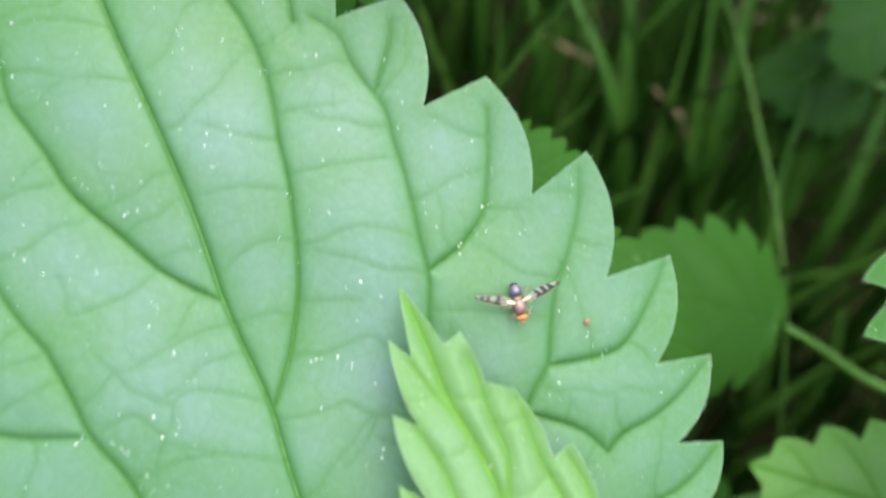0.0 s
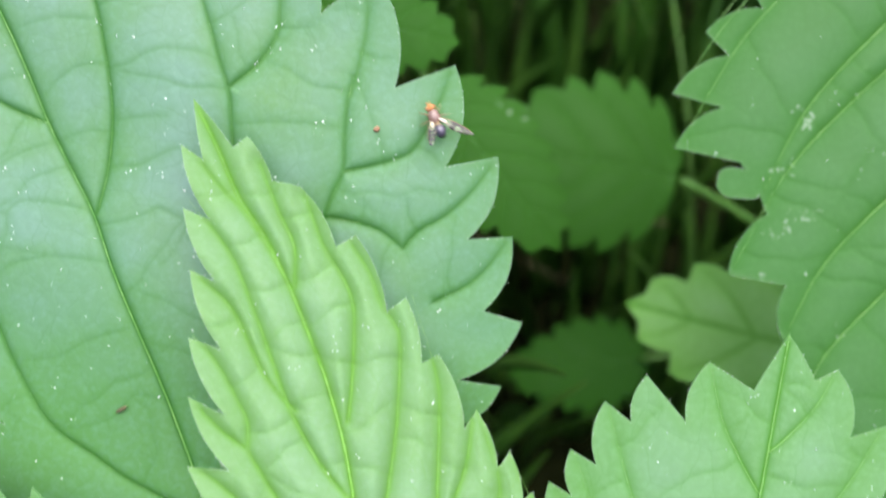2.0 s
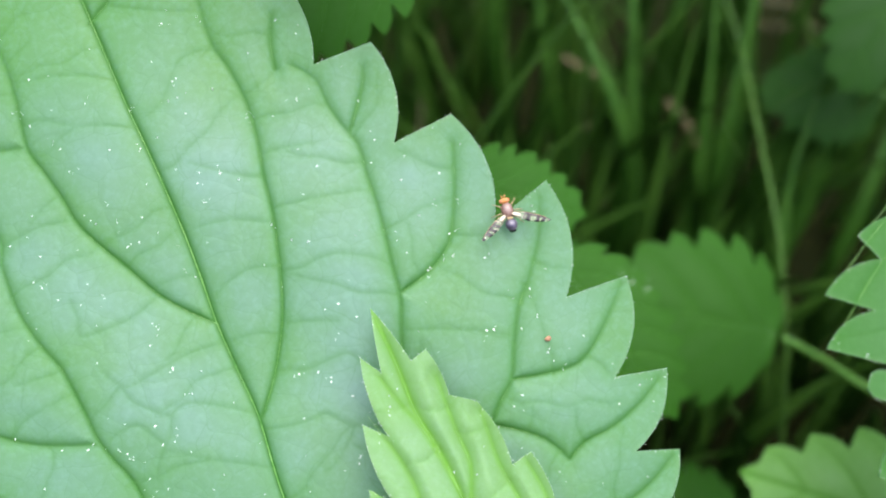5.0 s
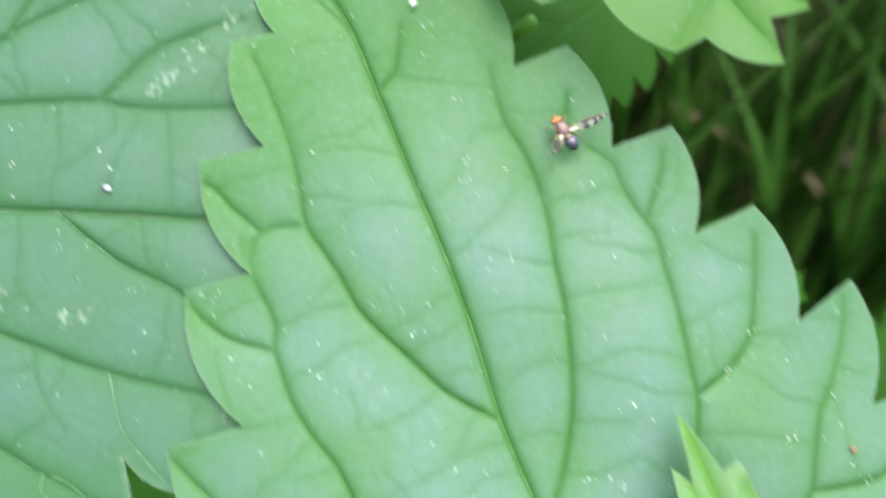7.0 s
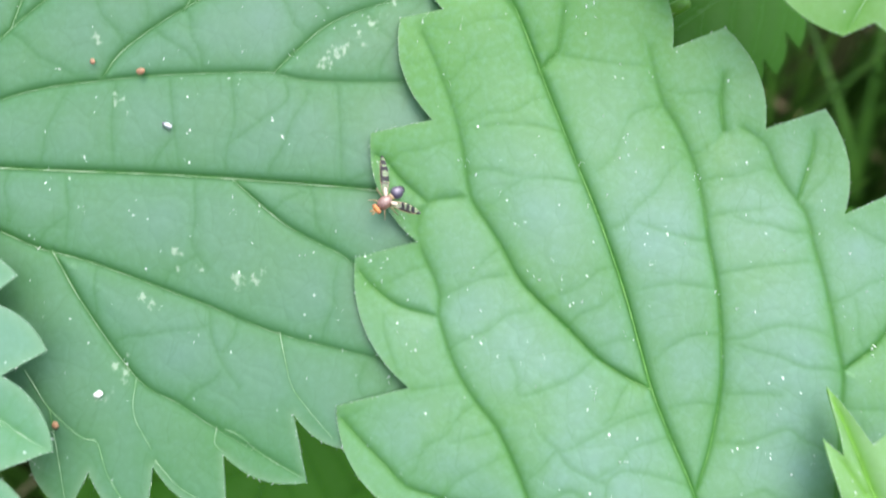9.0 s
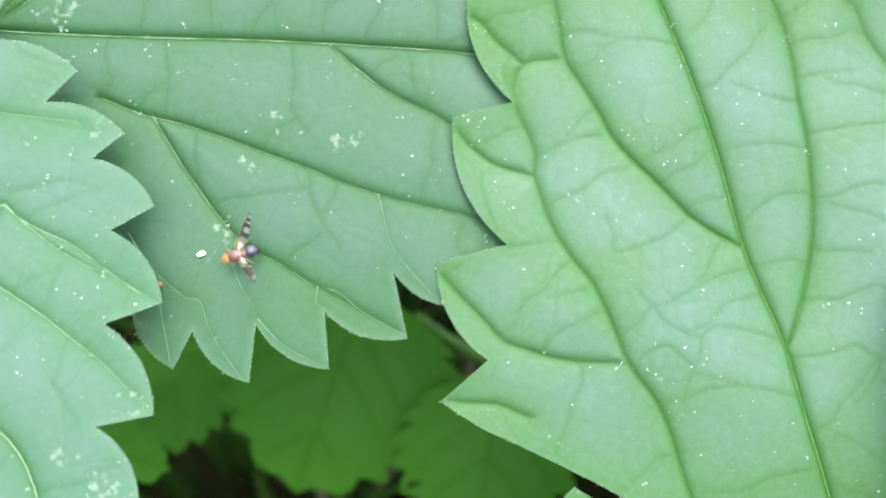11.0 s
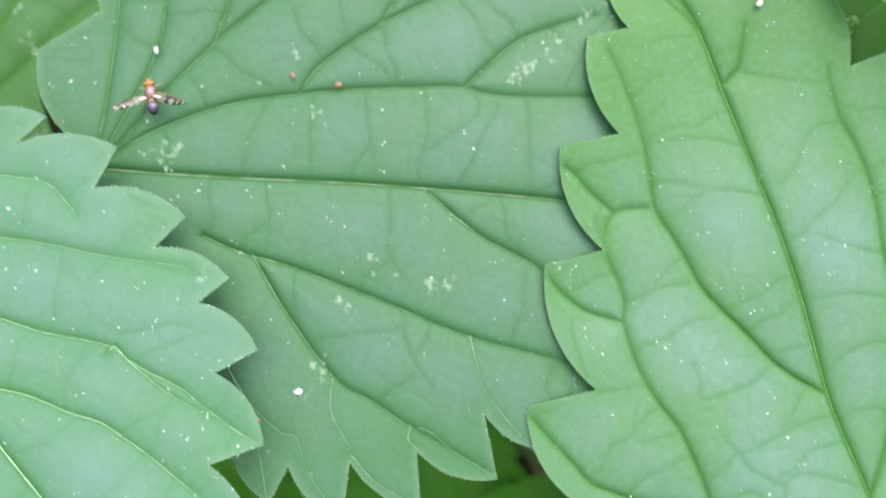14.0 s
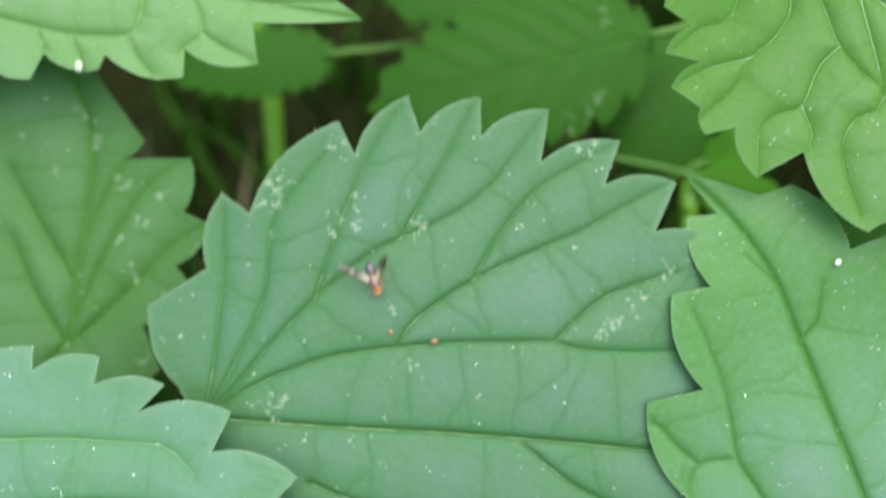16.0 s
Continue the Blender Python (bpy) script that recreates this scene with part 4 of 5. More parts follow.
trace(VEINS_I, (2, 39.8), (4, 39.6), (5.6, 38.7), (6.5, 33.1), (6.4, 29.5), (6.2, 26))
trace(VEINS_I, (5.6, 38.7), (7.6, 40.2), (8.9, 41.9))
trace(VEINS_I, (1.1, 45), (4, 46.1), (5.9, 44.5))
trace(VEINS_I, (4, 46.1), (4.8, 47.7), (6, 51.9))
trace(VEINS_I, (0.7, 50.4), (-0.4, 54.7), (-1.2, 59.6))
trace(VEINS_I, (6.4, 29.5), (8.7, 30.8))
trace(VEINS_I, (6.5, 33.1), (9.1, 34.7), (10.1, 35.4))
SLOPE_A = (-0.042, -0.041)
SLOPE_C = (0.030, -0.055)

leaf_a = make_leaf(
    "broad matt green nettle leaf with an eaten edge", MAIN, VEIN_LIME, (-5.0, -41.4, -70.3), 114.5, (-0.042, -0.041), 85.4,
    [(5.1, 81), (8.2, 81), (10.5, 73.6), (14.5, 73.7), (14.5, 65.2), (19.3, 65.3), (19.5, 56.1), (24.9, 55.9), (23.1, 47), (28.7, 47.3), (28.3, 37.1), (33.9, 38.6), (31.3, 28.6), (36.9, 28.1), (32.3, 20.5), (36.8, 19.3), (31.3, 13.9), (34.9, 12.4), (29.8, 7.6), (32.4, 5.2), (25.1, 3.1), (28.3, 0.9), (22.3, -0.5), (21.2, -3.9)],
    [(0.9, 80.9), (-1.8, 81.5), (-2.5, 75), (-6.1, 75.5), (-6.6, 66.5), (-11.8, 67.2), (-11.4, 57.5), (-16.6, 58), (-16.2, 46.5), (-22.2, 47.2), (-21.1, 38.1), (-26, 36.3)],
    veins=VEINS_A, net_veins=NET_A,
    mid=[(-0.3, 1.2), (0.3, 4.6), (0.8, 8.8), (1.4, 14.2), (1.8, 19.3), (2.2, 24.8), (2.8, 30.1), (2.7, 34.8), (2.7, 39), (3.1, 43.5), (3.4, 48), (3.5, 54), (3.4, 59), (3.4, 63.5), (3.4, 68.5), (3.3, 74), (1.9, 80.4)],
    lower=[(-23.7, 33.1), (-21.3, 30.7), (-18.7, 27.9), (-16.3, 25.3), (-14.3, 22.9), (-13.1, 20.4), (-12.2, 17.0), (-13.6, 18.2), (-15.0, 20.2), (-16.0, 21.4), (-17.0, 22.9), (-17.2, 24.4), (-18.2, 25.7), (-19.3, 25.3), (-19.9, 23.6), (-20.4, 21.6), (-24, 19.7), (-26.9, 16.8), (-25.2, 11.7), (-18.8, 3.1), (-10.5, -2.1)],
    # Tip and base greened to paint the shade of the leaves above them.
    res=0.45, wave=0.4, puff=0.26, groove=0.26, cells=6.0, hairs=750, tip_shade=0.85, vein_rise=-0.01, droop=0.014, droop_from=0.82, rung_gap=9.5, tint_width=0.95, notch=0.42, taper=0.7, rung_depth=0.030, rung_tint=0.30, base_fade=0.8, seed=1, fold=0.0, vein_size=0.50)

make_leaf(
    "wrinkled yellow-green young nettle leaf above the others", YOUNG, VEIN_YOUNG, (9.6, -46.5, -61.4), 108.7, (-0.195, -0.241), 46.4,
    [(1.8, 41.2), (3.2, 41.7), (4, 37.6), (6.1, 36.3), (7.2, 30.6), (9.1, 31), (9.5, 24.1), (11.4, 24.7), (10.8, 19.1), (12.4, 19.3), (12.4, 12.9), (13.9, 13.9), (14, 8.9), (15.4, 9.8), (15, 5.6), (16, 6), (15.3, 1.6), (16.4, 2.2)],
    [(-0.8, 41), (-2.1, 42.7), (-1.8, 36), (-3.5, 37.5), (-2.9, 30.9), (-4.5, 32.5), (-4.1, 25.6), (-6.2, 27.3), (-5.3, 20.5), (-7.6, 22.8), (-6.3, 16.4), (-9.2, 17.7), (-6.3, 10), (-9.1, 9.7), (-5.3, 4.7), (-6.5, 3.9)],
    veins=VEINS_B,
    mid=[(0.6, 3), (1.1, 6.3), (2.2, 11.5), (2.8, 16), (3, 21.2), (2.8, 25.2), (2.6, 28.7), (2, 33.3), (1, 37.1), (0.6, 41.7)],
    res=0.35, puff=0.56, groove=0.68, tint_width=1.2, taper=0.25, net=0.16, rung_gap=4.5, rung_depth=0.16, cells=4.0, hairs=120, seed=2, vein_size=0.5, fold_width=0.9, sweep=3.2, bow=0.07)

leaf_c = make_leaf(
    "dark green nettle leaf with pale scribbled marks", DARK, VEIN_WORN, (-86.5, 10.2, -72.8), -1.1, (0.03, -0.055), 60.3,
    [(16.1, 50), (20.6, 44.3), (18.2, 38.6), (23.6, 40.2), (22, 33.1), (26.7, 33.9), (23.5, 27.4), (28.4, 27.3), (24.5, 22.1), (27.8, 20.8), (23.4, 16.8), (24.5, 17.9), (15.8, 13), (19.3, 11.5), (9.9, 7.8), (12.9, 6.7)],
    [(-17.9, 47.9), (-20.1, 49.2), (-21.2, 42.5), (-25.8, 44.1), (-25.1, 37.5), (-29.3, 38.6), (-26.8, 31.5), (-31.8, 31.8), (-28.8, 25.7), (-32.5, 25.3), (-28.8, 19.9), (-32.2, 18.4), (-26.2, 13.8), (-29.3, 12), (-19.8, 4.1), (-21.6, 1.2), (-14.2, 0.3), (-10.2, -5.0), (-2.6, -1.4), (-1.3, -0.6)],
    veins=VEINS_C,
    net_veins=NET_C, net_parts=7,
    mid=[(0.1, 4.6), (-0.2, 14.5), (-0.7, 25.2), (-0.9, 35.8), (-0.9, 43.6), (-0.6, 51.2)],
    scars=[(-20.4, 6.2), (-23.7, 6.4), (-27.4, 11.6), (-28.3, 35.7), (-1.3, 7.8), (7.0, 34.4), (6.6, 28.1), (10.2, 25.6), (16.3, 23.5)],
    trails=[[(-10.8, 38.1), (-12.5, 39.3), (-13.1, 40.6), (-15.9, 42.1), (-16.7, 43.1), (-18.2, 44.8), (-18.8, 45.5)], [(-18.8, 12.6), (-19.8, 12.8), (-20.1, 13.9), (-19.5, 14.5), (-20.3, 15), (-22.1, 14.4)], [(-19.5, 14.5), (-18.9, 15.4)], [(-18.8, 20.1), (-19.9, 20.3), (-20.3, 21.7)], [(-24.3, 6.4), (-22.6, 6.6), (-20.4, 6.4)], [(-26.7, 11.7), (-27.9, 11.8)], [(-28.1, 34.7), (-28.3, 36.2)], [(-12, 18.4), (-11.6, 18.6)], [(-7.1, 21), (-5.8, 21.6)], [(-1.7, 6.1), (-1.3, 7.8)], [(18, 22.3), (18.3, 22.7)], [(7, 34.4), (7.6, 34)]],
    res=0.45, puff=0.2, groove=0.24, notch=0.5, taper=0.7, tint_width=0.95, rim_width=0.4, rim_gain=0.9, cells=6.0, hairs=420, seed=3, vein_size=0.5, rung_gap=9.5, rung_depth=0.028, rung_tint=0.30, droop=0.02)

make_leaf(
    "matt green nettle leaf with white-haired teeth", PALE_SHEEN, VEIN_PALE, (-101.2, -4.8, -65.9), -51.9, (-0.065, -0.123), 46.4,
    [(1.7, 40.3), (3, 40.9), (4.3, 33.5), (6.2, 34.2), (5.7, 26), (7.7, 26.1), (5.5, 17), (7.4, 16.2), (4.1, 7.5), (5.8, 6.4)],
    [(-6.3, 42.8), (-7.2, 44.5), (-8.5, 37.8), (-13.2, 39.3), (-13.6, 32.4), (-17.7, 34.2), (-18.4, 26), (-23, 27.1), (-22.8, 19.9), (-26.7, 20.2), (-24.7, 14.1), (-27.9, 13.8), (-24.1, 8.1), (-27.6, 7.3), (-22.5, 1), (-25.9, -1), (-18.9, -5.8), (-22.3, -6.5), (-17, -10.1), (-18.8, -12), (-13.1, -14.4), (-14.3, -16.2), (-8, -17.6), (-8.9, -20.1)],
    veins=VEINS_D, net_veins=NET_D,
    mid=[(-2.4, 2.2), (-4.1, 7), (-5.2, 16), (-6.5, 24.9), (-7.7, 30.7), (-6.3, 36.4), (-2.6, 42.4)],
    scars=[(-11.9, 36.4), (-10.9, 37.3), (-4.8, 35.9), (-26.8, 12.8), (-16.3, 32.5), (-10.3, 32.5)],
    trails=[[(-11.9, 36.4), (-10.9, 37.3), (-10.2, 37.3)]],
    res=0.45, wave=0.3, puff=0.18, groove=0.15, notch=0.6, tint_width=0.9, rung_depth=0.03, rim_width=0.6, rim_gain=0.9, cells=6.0, hairs=420, seed=4, vein_size=0.6)

make_leaf(
    "green nettle leaf with holes and pale scraped patches", MID, VEIN, (62.5, 19.0, -80.4), -93.1, (0, 0), 73.7,
    [(5, 66.8), (6.6, 68.4), (8.4, 57.7), (10.5, 54.8), (8.2, 51.4), (11.6, 46.5), (11.6, 41.2), (17.2, 40.3), (13.8, 34.3), (14.6, 32.5), (15.7, 32.9), (17.6, 32.8), (18.9, 31.7), (18.7, 30.4), (17.5, 29.9), (16.1, 30), (16.7, 29.4), (23, 28.2), (18.7, 24.2), (23.5, 23), (18.4, 19.2), (20.7, 17.1), (15.4, 14.7), (16.6, 12.9), (11, 9.1), (11.7, 7), (6, 4.3), (5.6, 2.2)],
    [(-4, 66.5), (-6.8, 66.9), (-7.7, 57.1), (-10.9, 56.4), (-9.5, 45.8), (-13.2, 44.5), (-10.2, 34.7), (-13.9, 32.9), (-9.3, 23.9), (-13.4, 21.6), (-7.4, 13.3), (-10.9, 10.6), (-4.1, 5.6), (-6.5, 2.9)],
    mid=[(-0.8, 24.1), (-0.6, 51.7)],
    trails=[[(11.9, 24.2), (10.7, 24.5), (10.3, 25.2), (11, 26)], [(13.3, 30.2), (12, 29.9), (10.8, 29.8)], [(12.2, 34.6), (10.6, 34.5), (9.1, 34.2)], [(13.5, 36.3), (12.4, 36.2), (11.5, 36)], [(14.4, 39.3), (13.8, 40.4)], [(6.4, 44.6), (5.8, 45.7)], [(10.4, 34.5), (8.8, 34.2)]],
    res=0.55, puff=0.24, groove=0.3, cells=4.5, hairs=120, seed=5, sweep=1.2)

make_leaf(
    "fresh green nettle leaf with long upright teeth", TENDER, VEIN, (41.0, -60.1, -69.6), 83.7, (0, 0), 35.9,
    [(2.5, 32.2), (4.3, 33.3), (6, 27.6), (8.9, 28.8), (9.2, 22.4), (12.1, 23.1), (11, 16.5), (13.5, 17.2), (10.9, 9.8), (12.5, 8.9)],
    [(-2.6, 30.9), (-6.6, 33), (-8.1, 27.7), (-11.8, 31.4), (-12.7, 27.2), (-15.1, 28.8), (-15.3, 23.2), (-17.6, 24.3), (-17.2, 20.3), (-19.2, 21.3), (-17.2, 13.7), (-18.8, 14.6), (-14, 7.4), (-16, 7.2)],
    mid=[(-1.3, 14.3), (-0.8, 22.9)],
    res=0.5, puff=0.22, groove=0.35, cells=4.0, hairs=120, seed=6, sweep=1.5)

make_leaf(
    "fresh green young nettle leaf low beside the stem", TENDER, VEIN, (-17.0, -56.5, -64.8), 113.7, (0, 0), 30.2,
    [(0.9, 24.8), (2.5, 27.1), (1.7, 22.4), (4.3, 23.5), (5.2, 17.8), (7.5, 20.3), (8.3, 13.6), (10.1, 14), (10.7, 8.6), (13.3, 9.5), (12.2, 4.3), (14.3, 4.4)],
    [(-3.7, 25.9), (-4.9, 28.5), (-6.9, 22.3), (-9, 24.3), (-8.6, 16.9), (-11.1, 18.1), (-8, 11), (-10.1, 10.9)],
    mid=[(1.4, 12.4), (0.1, 22.2)],
    res=0.5, puff=0.22, groove=0.35, cells=4.0, hairs=100, seed=7, sweep=1.6, bow=0.06)

make_leaf(
    "bright fresh green nettle leaf hanging over the broad one", FRESH, VEIN_PALE, (-39.8, 59.9, -73.0), -37, (0.12, -0.06), 53.6,
    [(2.5, 51.8), (4.6, 54.7), (6.5, 49), (8.7, 47.9), (8.2, 39.8), (11.9, 37.5), (9.8, 29.8), (14.2, 28.4), (12.1, 19.8), (16.4, 18.2), (14.2, 13.8), (16.3, 12.2), (14.7, 10.3), (14.8, 7.1), (11.5, 7.6), (12.7, 4.6), (9.4, 4.9), (9.6, 1.8), (4.2, 0.8), (3.9, -1.4)],
    [(-3, 46.9), (-6.1, 49), (-5.6, 40.2), (-8.6, 40.7), (-7.4, 32.1), (-9.9, 31.7), (-6.3, 23.6), (-8.3, 22.7), (-3.7, 17), (-4.8, 15.6)],
    veins=VEINS_H,
    mid=[(-2.3, 11.2)],
    res=0.5, puff=0.34, groove=0.32, notch=0.7, taper=0.4, tint_width=0.75, vein_size=0.5, cells=5.0, hairs=260, rung_depth=0.04, seed=8, base_fade=0.9, sweep=1.1)

make_leaf(
    "bright fresh green nettle leaf above the dark leaf", CREAMY, VEIN_PALE, (-133.5, 57.4, -75.6), -7.5, (0, 0), 61.5,
    [(2.2, 51), (6, 52.2), (6, 44.8), (8.7, 45.2), (7.9, 37.1), (9.5, 36.7), (8.9, 30.8), (11.7, 30.1), (10.4, 24.3), (13.4, 23.6), (11.9, 16.3), (13.8, 15.4), (10, 7.6), (11.8, 7.3)],
    [(-2.2, 56.6), (-3.9, 56.9), (-3.1, 49.7), (-4.8, 49.9), (-3.9, 41.5), (-5.6, 41.8), (-4, 32.9), (-5.7, 32.6), (-3.2, 21.4), (-4.7, 20.5), (-1.7, 9.9), (-2.6, 8.5)],
    veins=VEINS_I,
    mid=[(2.2, 19.4), (0.4, 42.3)],
    res=0.5, puff=0.34, groove=0.32, notch=0.7, taper=0.4, tint_width=0.75, vein_size=0.5, cells=5.0, hairs=260, rung_depth=0.04, seed=9, sweep=1.1)

# ---- the lower leaves ----
UNDER = "soft green toothed nettle leaf low among the grass"
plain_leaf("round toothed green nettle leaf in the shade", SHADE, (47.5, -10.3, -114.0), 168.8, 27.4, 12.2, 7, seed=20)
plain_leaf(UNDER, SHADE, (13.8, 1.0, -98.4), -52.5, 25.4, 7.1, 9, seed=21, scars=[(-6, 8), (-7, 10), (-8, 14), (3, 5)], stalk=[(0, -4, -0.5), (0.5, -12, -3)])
plain_leaf("green nettle leaf with a small pink spot", LOW_FRESH_LIT, (73.5, -35.9, -100.8), 164.8, 37, 10.9, 8, seed=22, stalk=[(0, -4, -0.5), (0.5, -12, -3)])
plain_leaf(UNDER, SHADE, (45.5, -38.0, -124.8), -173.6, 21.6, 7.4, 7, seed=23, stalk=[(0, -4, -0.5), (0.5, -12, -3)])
plain_leaf(UNDER, DEEP_SHADE, (74.0, 48.5, -124.8), -119.1, 26.7, 10.4, 8, seed=24, stalk=[(0, -4, -0.5), (0.5, -12, -3)])
plain_leaf(UNDER, DEEP_SHADE, (74.8, 27.1, -139.2), 177.4, 21.2, 8.7, 7, seed=25, stalk=[(0, -4, -0.5), (0.5, -12, -3)])
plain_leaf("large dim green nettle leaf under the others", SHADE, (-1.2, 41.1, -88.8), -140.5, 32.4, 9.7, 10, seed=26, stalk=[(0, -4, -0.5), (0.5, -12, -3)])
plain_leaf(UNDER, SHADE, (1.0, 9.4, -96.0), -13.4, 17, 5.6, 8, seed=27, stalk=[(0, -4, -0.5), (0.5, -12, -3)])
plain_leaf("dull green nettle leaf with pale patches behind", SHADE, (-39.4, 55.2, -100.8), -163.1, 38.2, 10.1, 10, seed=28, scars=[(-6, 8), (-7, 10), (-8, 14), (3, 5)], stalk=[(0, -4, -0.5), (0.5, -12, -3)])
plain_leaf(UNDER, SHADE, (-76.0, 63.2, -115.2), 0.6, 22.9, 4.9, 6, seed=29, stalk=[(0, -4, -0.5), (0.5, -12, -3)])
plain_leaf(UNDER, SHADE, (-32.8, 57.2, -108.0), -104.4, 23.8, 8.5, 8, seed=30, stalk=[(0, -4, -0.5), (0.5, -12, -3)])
plain_leaf(UNDER, LOW_LIT, (-31.9, 37.8, -105.6), -13.5, 12, 3.6, 4, seed=31, stalk=[(0, -4, -0.5), (0.5, -12, -3)])
plain_leaf(UNDER, LOW_LIT, (-31.9, 39.2, -109.2), 135.9, 9, 2.8, 4, seed=32, stalk=[(0, -4, -0.5), (0.5, -12, -3)])
plain_leaf(UNDER, LOW_LIT, (-30.9, 39.9, -108.0), 33.4, 10, 2.6, 4, seed=33, stalk=[(0, -4, -0.5), (0.5, -12, -3)])
make_leaf(
    "dull green nettle leaf with pale blotches", BLOTCH, VEIN, (-109.4, 7.4, -81.6), 83, (0, 0), 37.2,
    [(3.5, 36.9), (9.7, 30.9), (7, 28.4), (14.9, 30), (15.2, 24.2), (18.2, 23.4), (15.3, 18.4), (18.2, 15.9), (12.9, 11.5), (15.6, 7.1)],
    [(-4, 37.7), (-9.2, 31.7), (-7, 29.2), (-13.7, 30.8), (-13.9, 25), (-16.5, 24.2), (-14, 19.2), (-16.5, 16.7), (-12, 12.3), (-14.3, 7.9)],
    veins=[[(4.9, 7.8), (8.2, 11.6), (11.8, 16.5), (14.8, 20.8), (17.5, 23.1)], [(4.8, 9.3), (6.8, 16.2), (8.9, 22.2), (11.3, 26.9), (14.5, 29.7)], [(4.6, 18.3), (6.6, 24.8), (8.4, 28.8), (9.5, 30.7)], [(4.3, 8.3), (0.5, 12.6), (-3, 18.1)], [(4.6, 14.6), (-0.9, 21), (-4.2, 25.3)]],
    mid=[(4.8, 8.4), (4.7, 12.1), (4.6, 16.4), (4.6, 22), (4.2, 28.1), (2.8, 32.7)],
    scars=[(5, 30), (8, 26), (10, 20), (2, 33), (11, 22), (14, 8), (15, 9), (17, 8), (7, 14), (1, 26), (17, 20), (18, 19), (12, 17), (13, 26)],
    res=0.6, puff=0.35, groove=0.4, cells=5.0, hairs=80, seed=34, vein_size=0.4, rung_gap=7.0, stalk=[(0, -4, -0.5), (0.5, -12, -3)])
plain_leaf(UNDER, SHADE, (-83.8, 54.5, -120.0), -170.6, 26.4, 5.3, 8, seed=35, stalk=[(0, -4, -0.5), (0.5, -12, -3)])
plain_leaf(UNDER, LOW_LIT, (-53.9, -13.1, -103.2), -106, 26.7, 16.7, 9, seed=36, stalk=[(0, -4, -0.5), (0.5, -12, -3)])
plain_leaf(UNDER, LOW_LIT, (-36.7, -22.8, -100.8), -95, 22, 11.6, 8, seed=37, stalk=[(0, -4, -0.5), (0.5, -12, -3)])
plain_leaf(UNDER, LOW_LIT, (-89.3, -29.7, -96.0), -18.2, 15.4, 4.5, 7, seed=38, stalk=[(0, -4, -0.5), (0.5, -12, -3)])
plain_leaf(UNDER, LOW_LIT, (-74.2, -20.7, -110.4), -126.5, 19.6, 8.2, 7, seed=39, stalk=[(0, -4, -0.5), (0.5, -12, -3)])

# ---- stems ----
stem([(-33, 8, -100), (-32.3, 24, -104), (-31.8, 42, -111), (-31.5, 52, -115), (-30, 75, -124)], 1.3, 1.1, "bright green upright nettle stem between leaves")
stem([(-31.6, 43, -111), (-27, 46.5, -103), (-21, 50, -92), (-14, 53, -78)], 0.7, 0.55, "pale green leaf stalk branching from a stem")
stem([(-96.5, 36, -139), (-97.5, 50, -136), (-99.5, 62, -132), (-101, 80, -128)], 1.5, 2.1, "bright green thin nettle stem above soil")
stem([(-47.5, -15.8, -108), (-43, -18.5, -107), (-36, -21.5, -105), (-28, -25, -104)], 0.8, 1.0, "yellow-green slanting leaf stalk in the shade", STALK_SHADED)
stem([(51.5, -60, -128), (51.2, -9.9, -122), (50.8, 20, -132), (50.5, 44, -146), (50, 70, -170)], 0.30, 0.40, "green upright stem rising from the grass", GRASS)
stem([(48, -11, -115), (55, -14.5, -118), (63, -19, -121), (80, -26, -124)], 0.6, 0.8, "slender green leaf stalk over the grass", STALK_SHADED)
stem([(-6, -43, -71.5), (-2, -50, -76), (4, -62, -90), (10, -80, -130)], 1.0, 1.4, "green nettle stem under the broad leaves")

stem([(-32.3, 20, -103), (-28, 23.5, -96), (-22, 27, -86), (-17, 29, -76)], 0.8, 0.6, "bright green leaf stalk branching from a stem")

# ---- grass and litter ----
BROAD = "broad bright green grass blade standing in the shade"
SLIM = "slim green grass blade leaning among others"
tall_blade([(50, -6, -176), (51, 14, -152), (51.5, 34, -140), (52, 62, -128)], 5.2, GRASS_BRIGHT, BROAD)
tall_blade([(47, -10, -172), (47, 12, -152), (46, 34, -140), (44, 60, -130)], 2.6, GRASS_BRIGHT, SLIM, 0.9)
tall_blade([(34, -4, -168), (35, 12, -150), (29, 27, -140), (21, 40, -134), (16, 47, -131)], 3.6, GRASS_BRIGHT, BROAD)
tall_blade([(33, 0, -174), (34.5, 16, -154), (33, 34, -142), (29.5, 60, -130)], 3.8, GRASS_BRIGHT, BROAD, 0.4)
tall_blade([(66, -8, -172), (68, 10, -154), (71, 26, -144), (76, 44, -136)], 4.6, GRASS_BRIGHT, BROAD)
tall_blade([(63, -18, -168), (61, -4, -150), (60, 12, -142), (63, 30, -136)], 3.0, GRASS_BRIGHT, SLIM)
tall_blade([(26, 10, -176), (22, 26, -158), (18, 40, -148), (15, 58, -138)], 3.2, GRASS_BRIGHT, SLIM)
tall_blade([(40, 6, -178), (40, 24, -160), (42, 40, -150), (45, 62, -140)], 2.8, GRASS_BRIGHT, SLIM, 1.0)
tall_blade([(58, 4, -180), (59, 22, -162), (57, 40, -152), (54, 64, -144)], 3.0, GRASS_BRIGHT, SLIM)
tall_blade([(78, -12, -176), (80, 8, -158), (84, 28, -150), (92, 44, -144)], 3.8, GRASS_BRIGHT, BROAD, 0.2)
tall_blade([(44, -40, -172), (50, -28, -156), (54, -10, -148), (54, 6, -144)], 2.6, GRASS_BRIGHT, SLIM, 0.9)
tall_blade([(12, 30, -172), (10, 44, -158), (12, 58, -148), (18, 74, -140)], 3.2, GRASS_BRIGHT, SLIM)
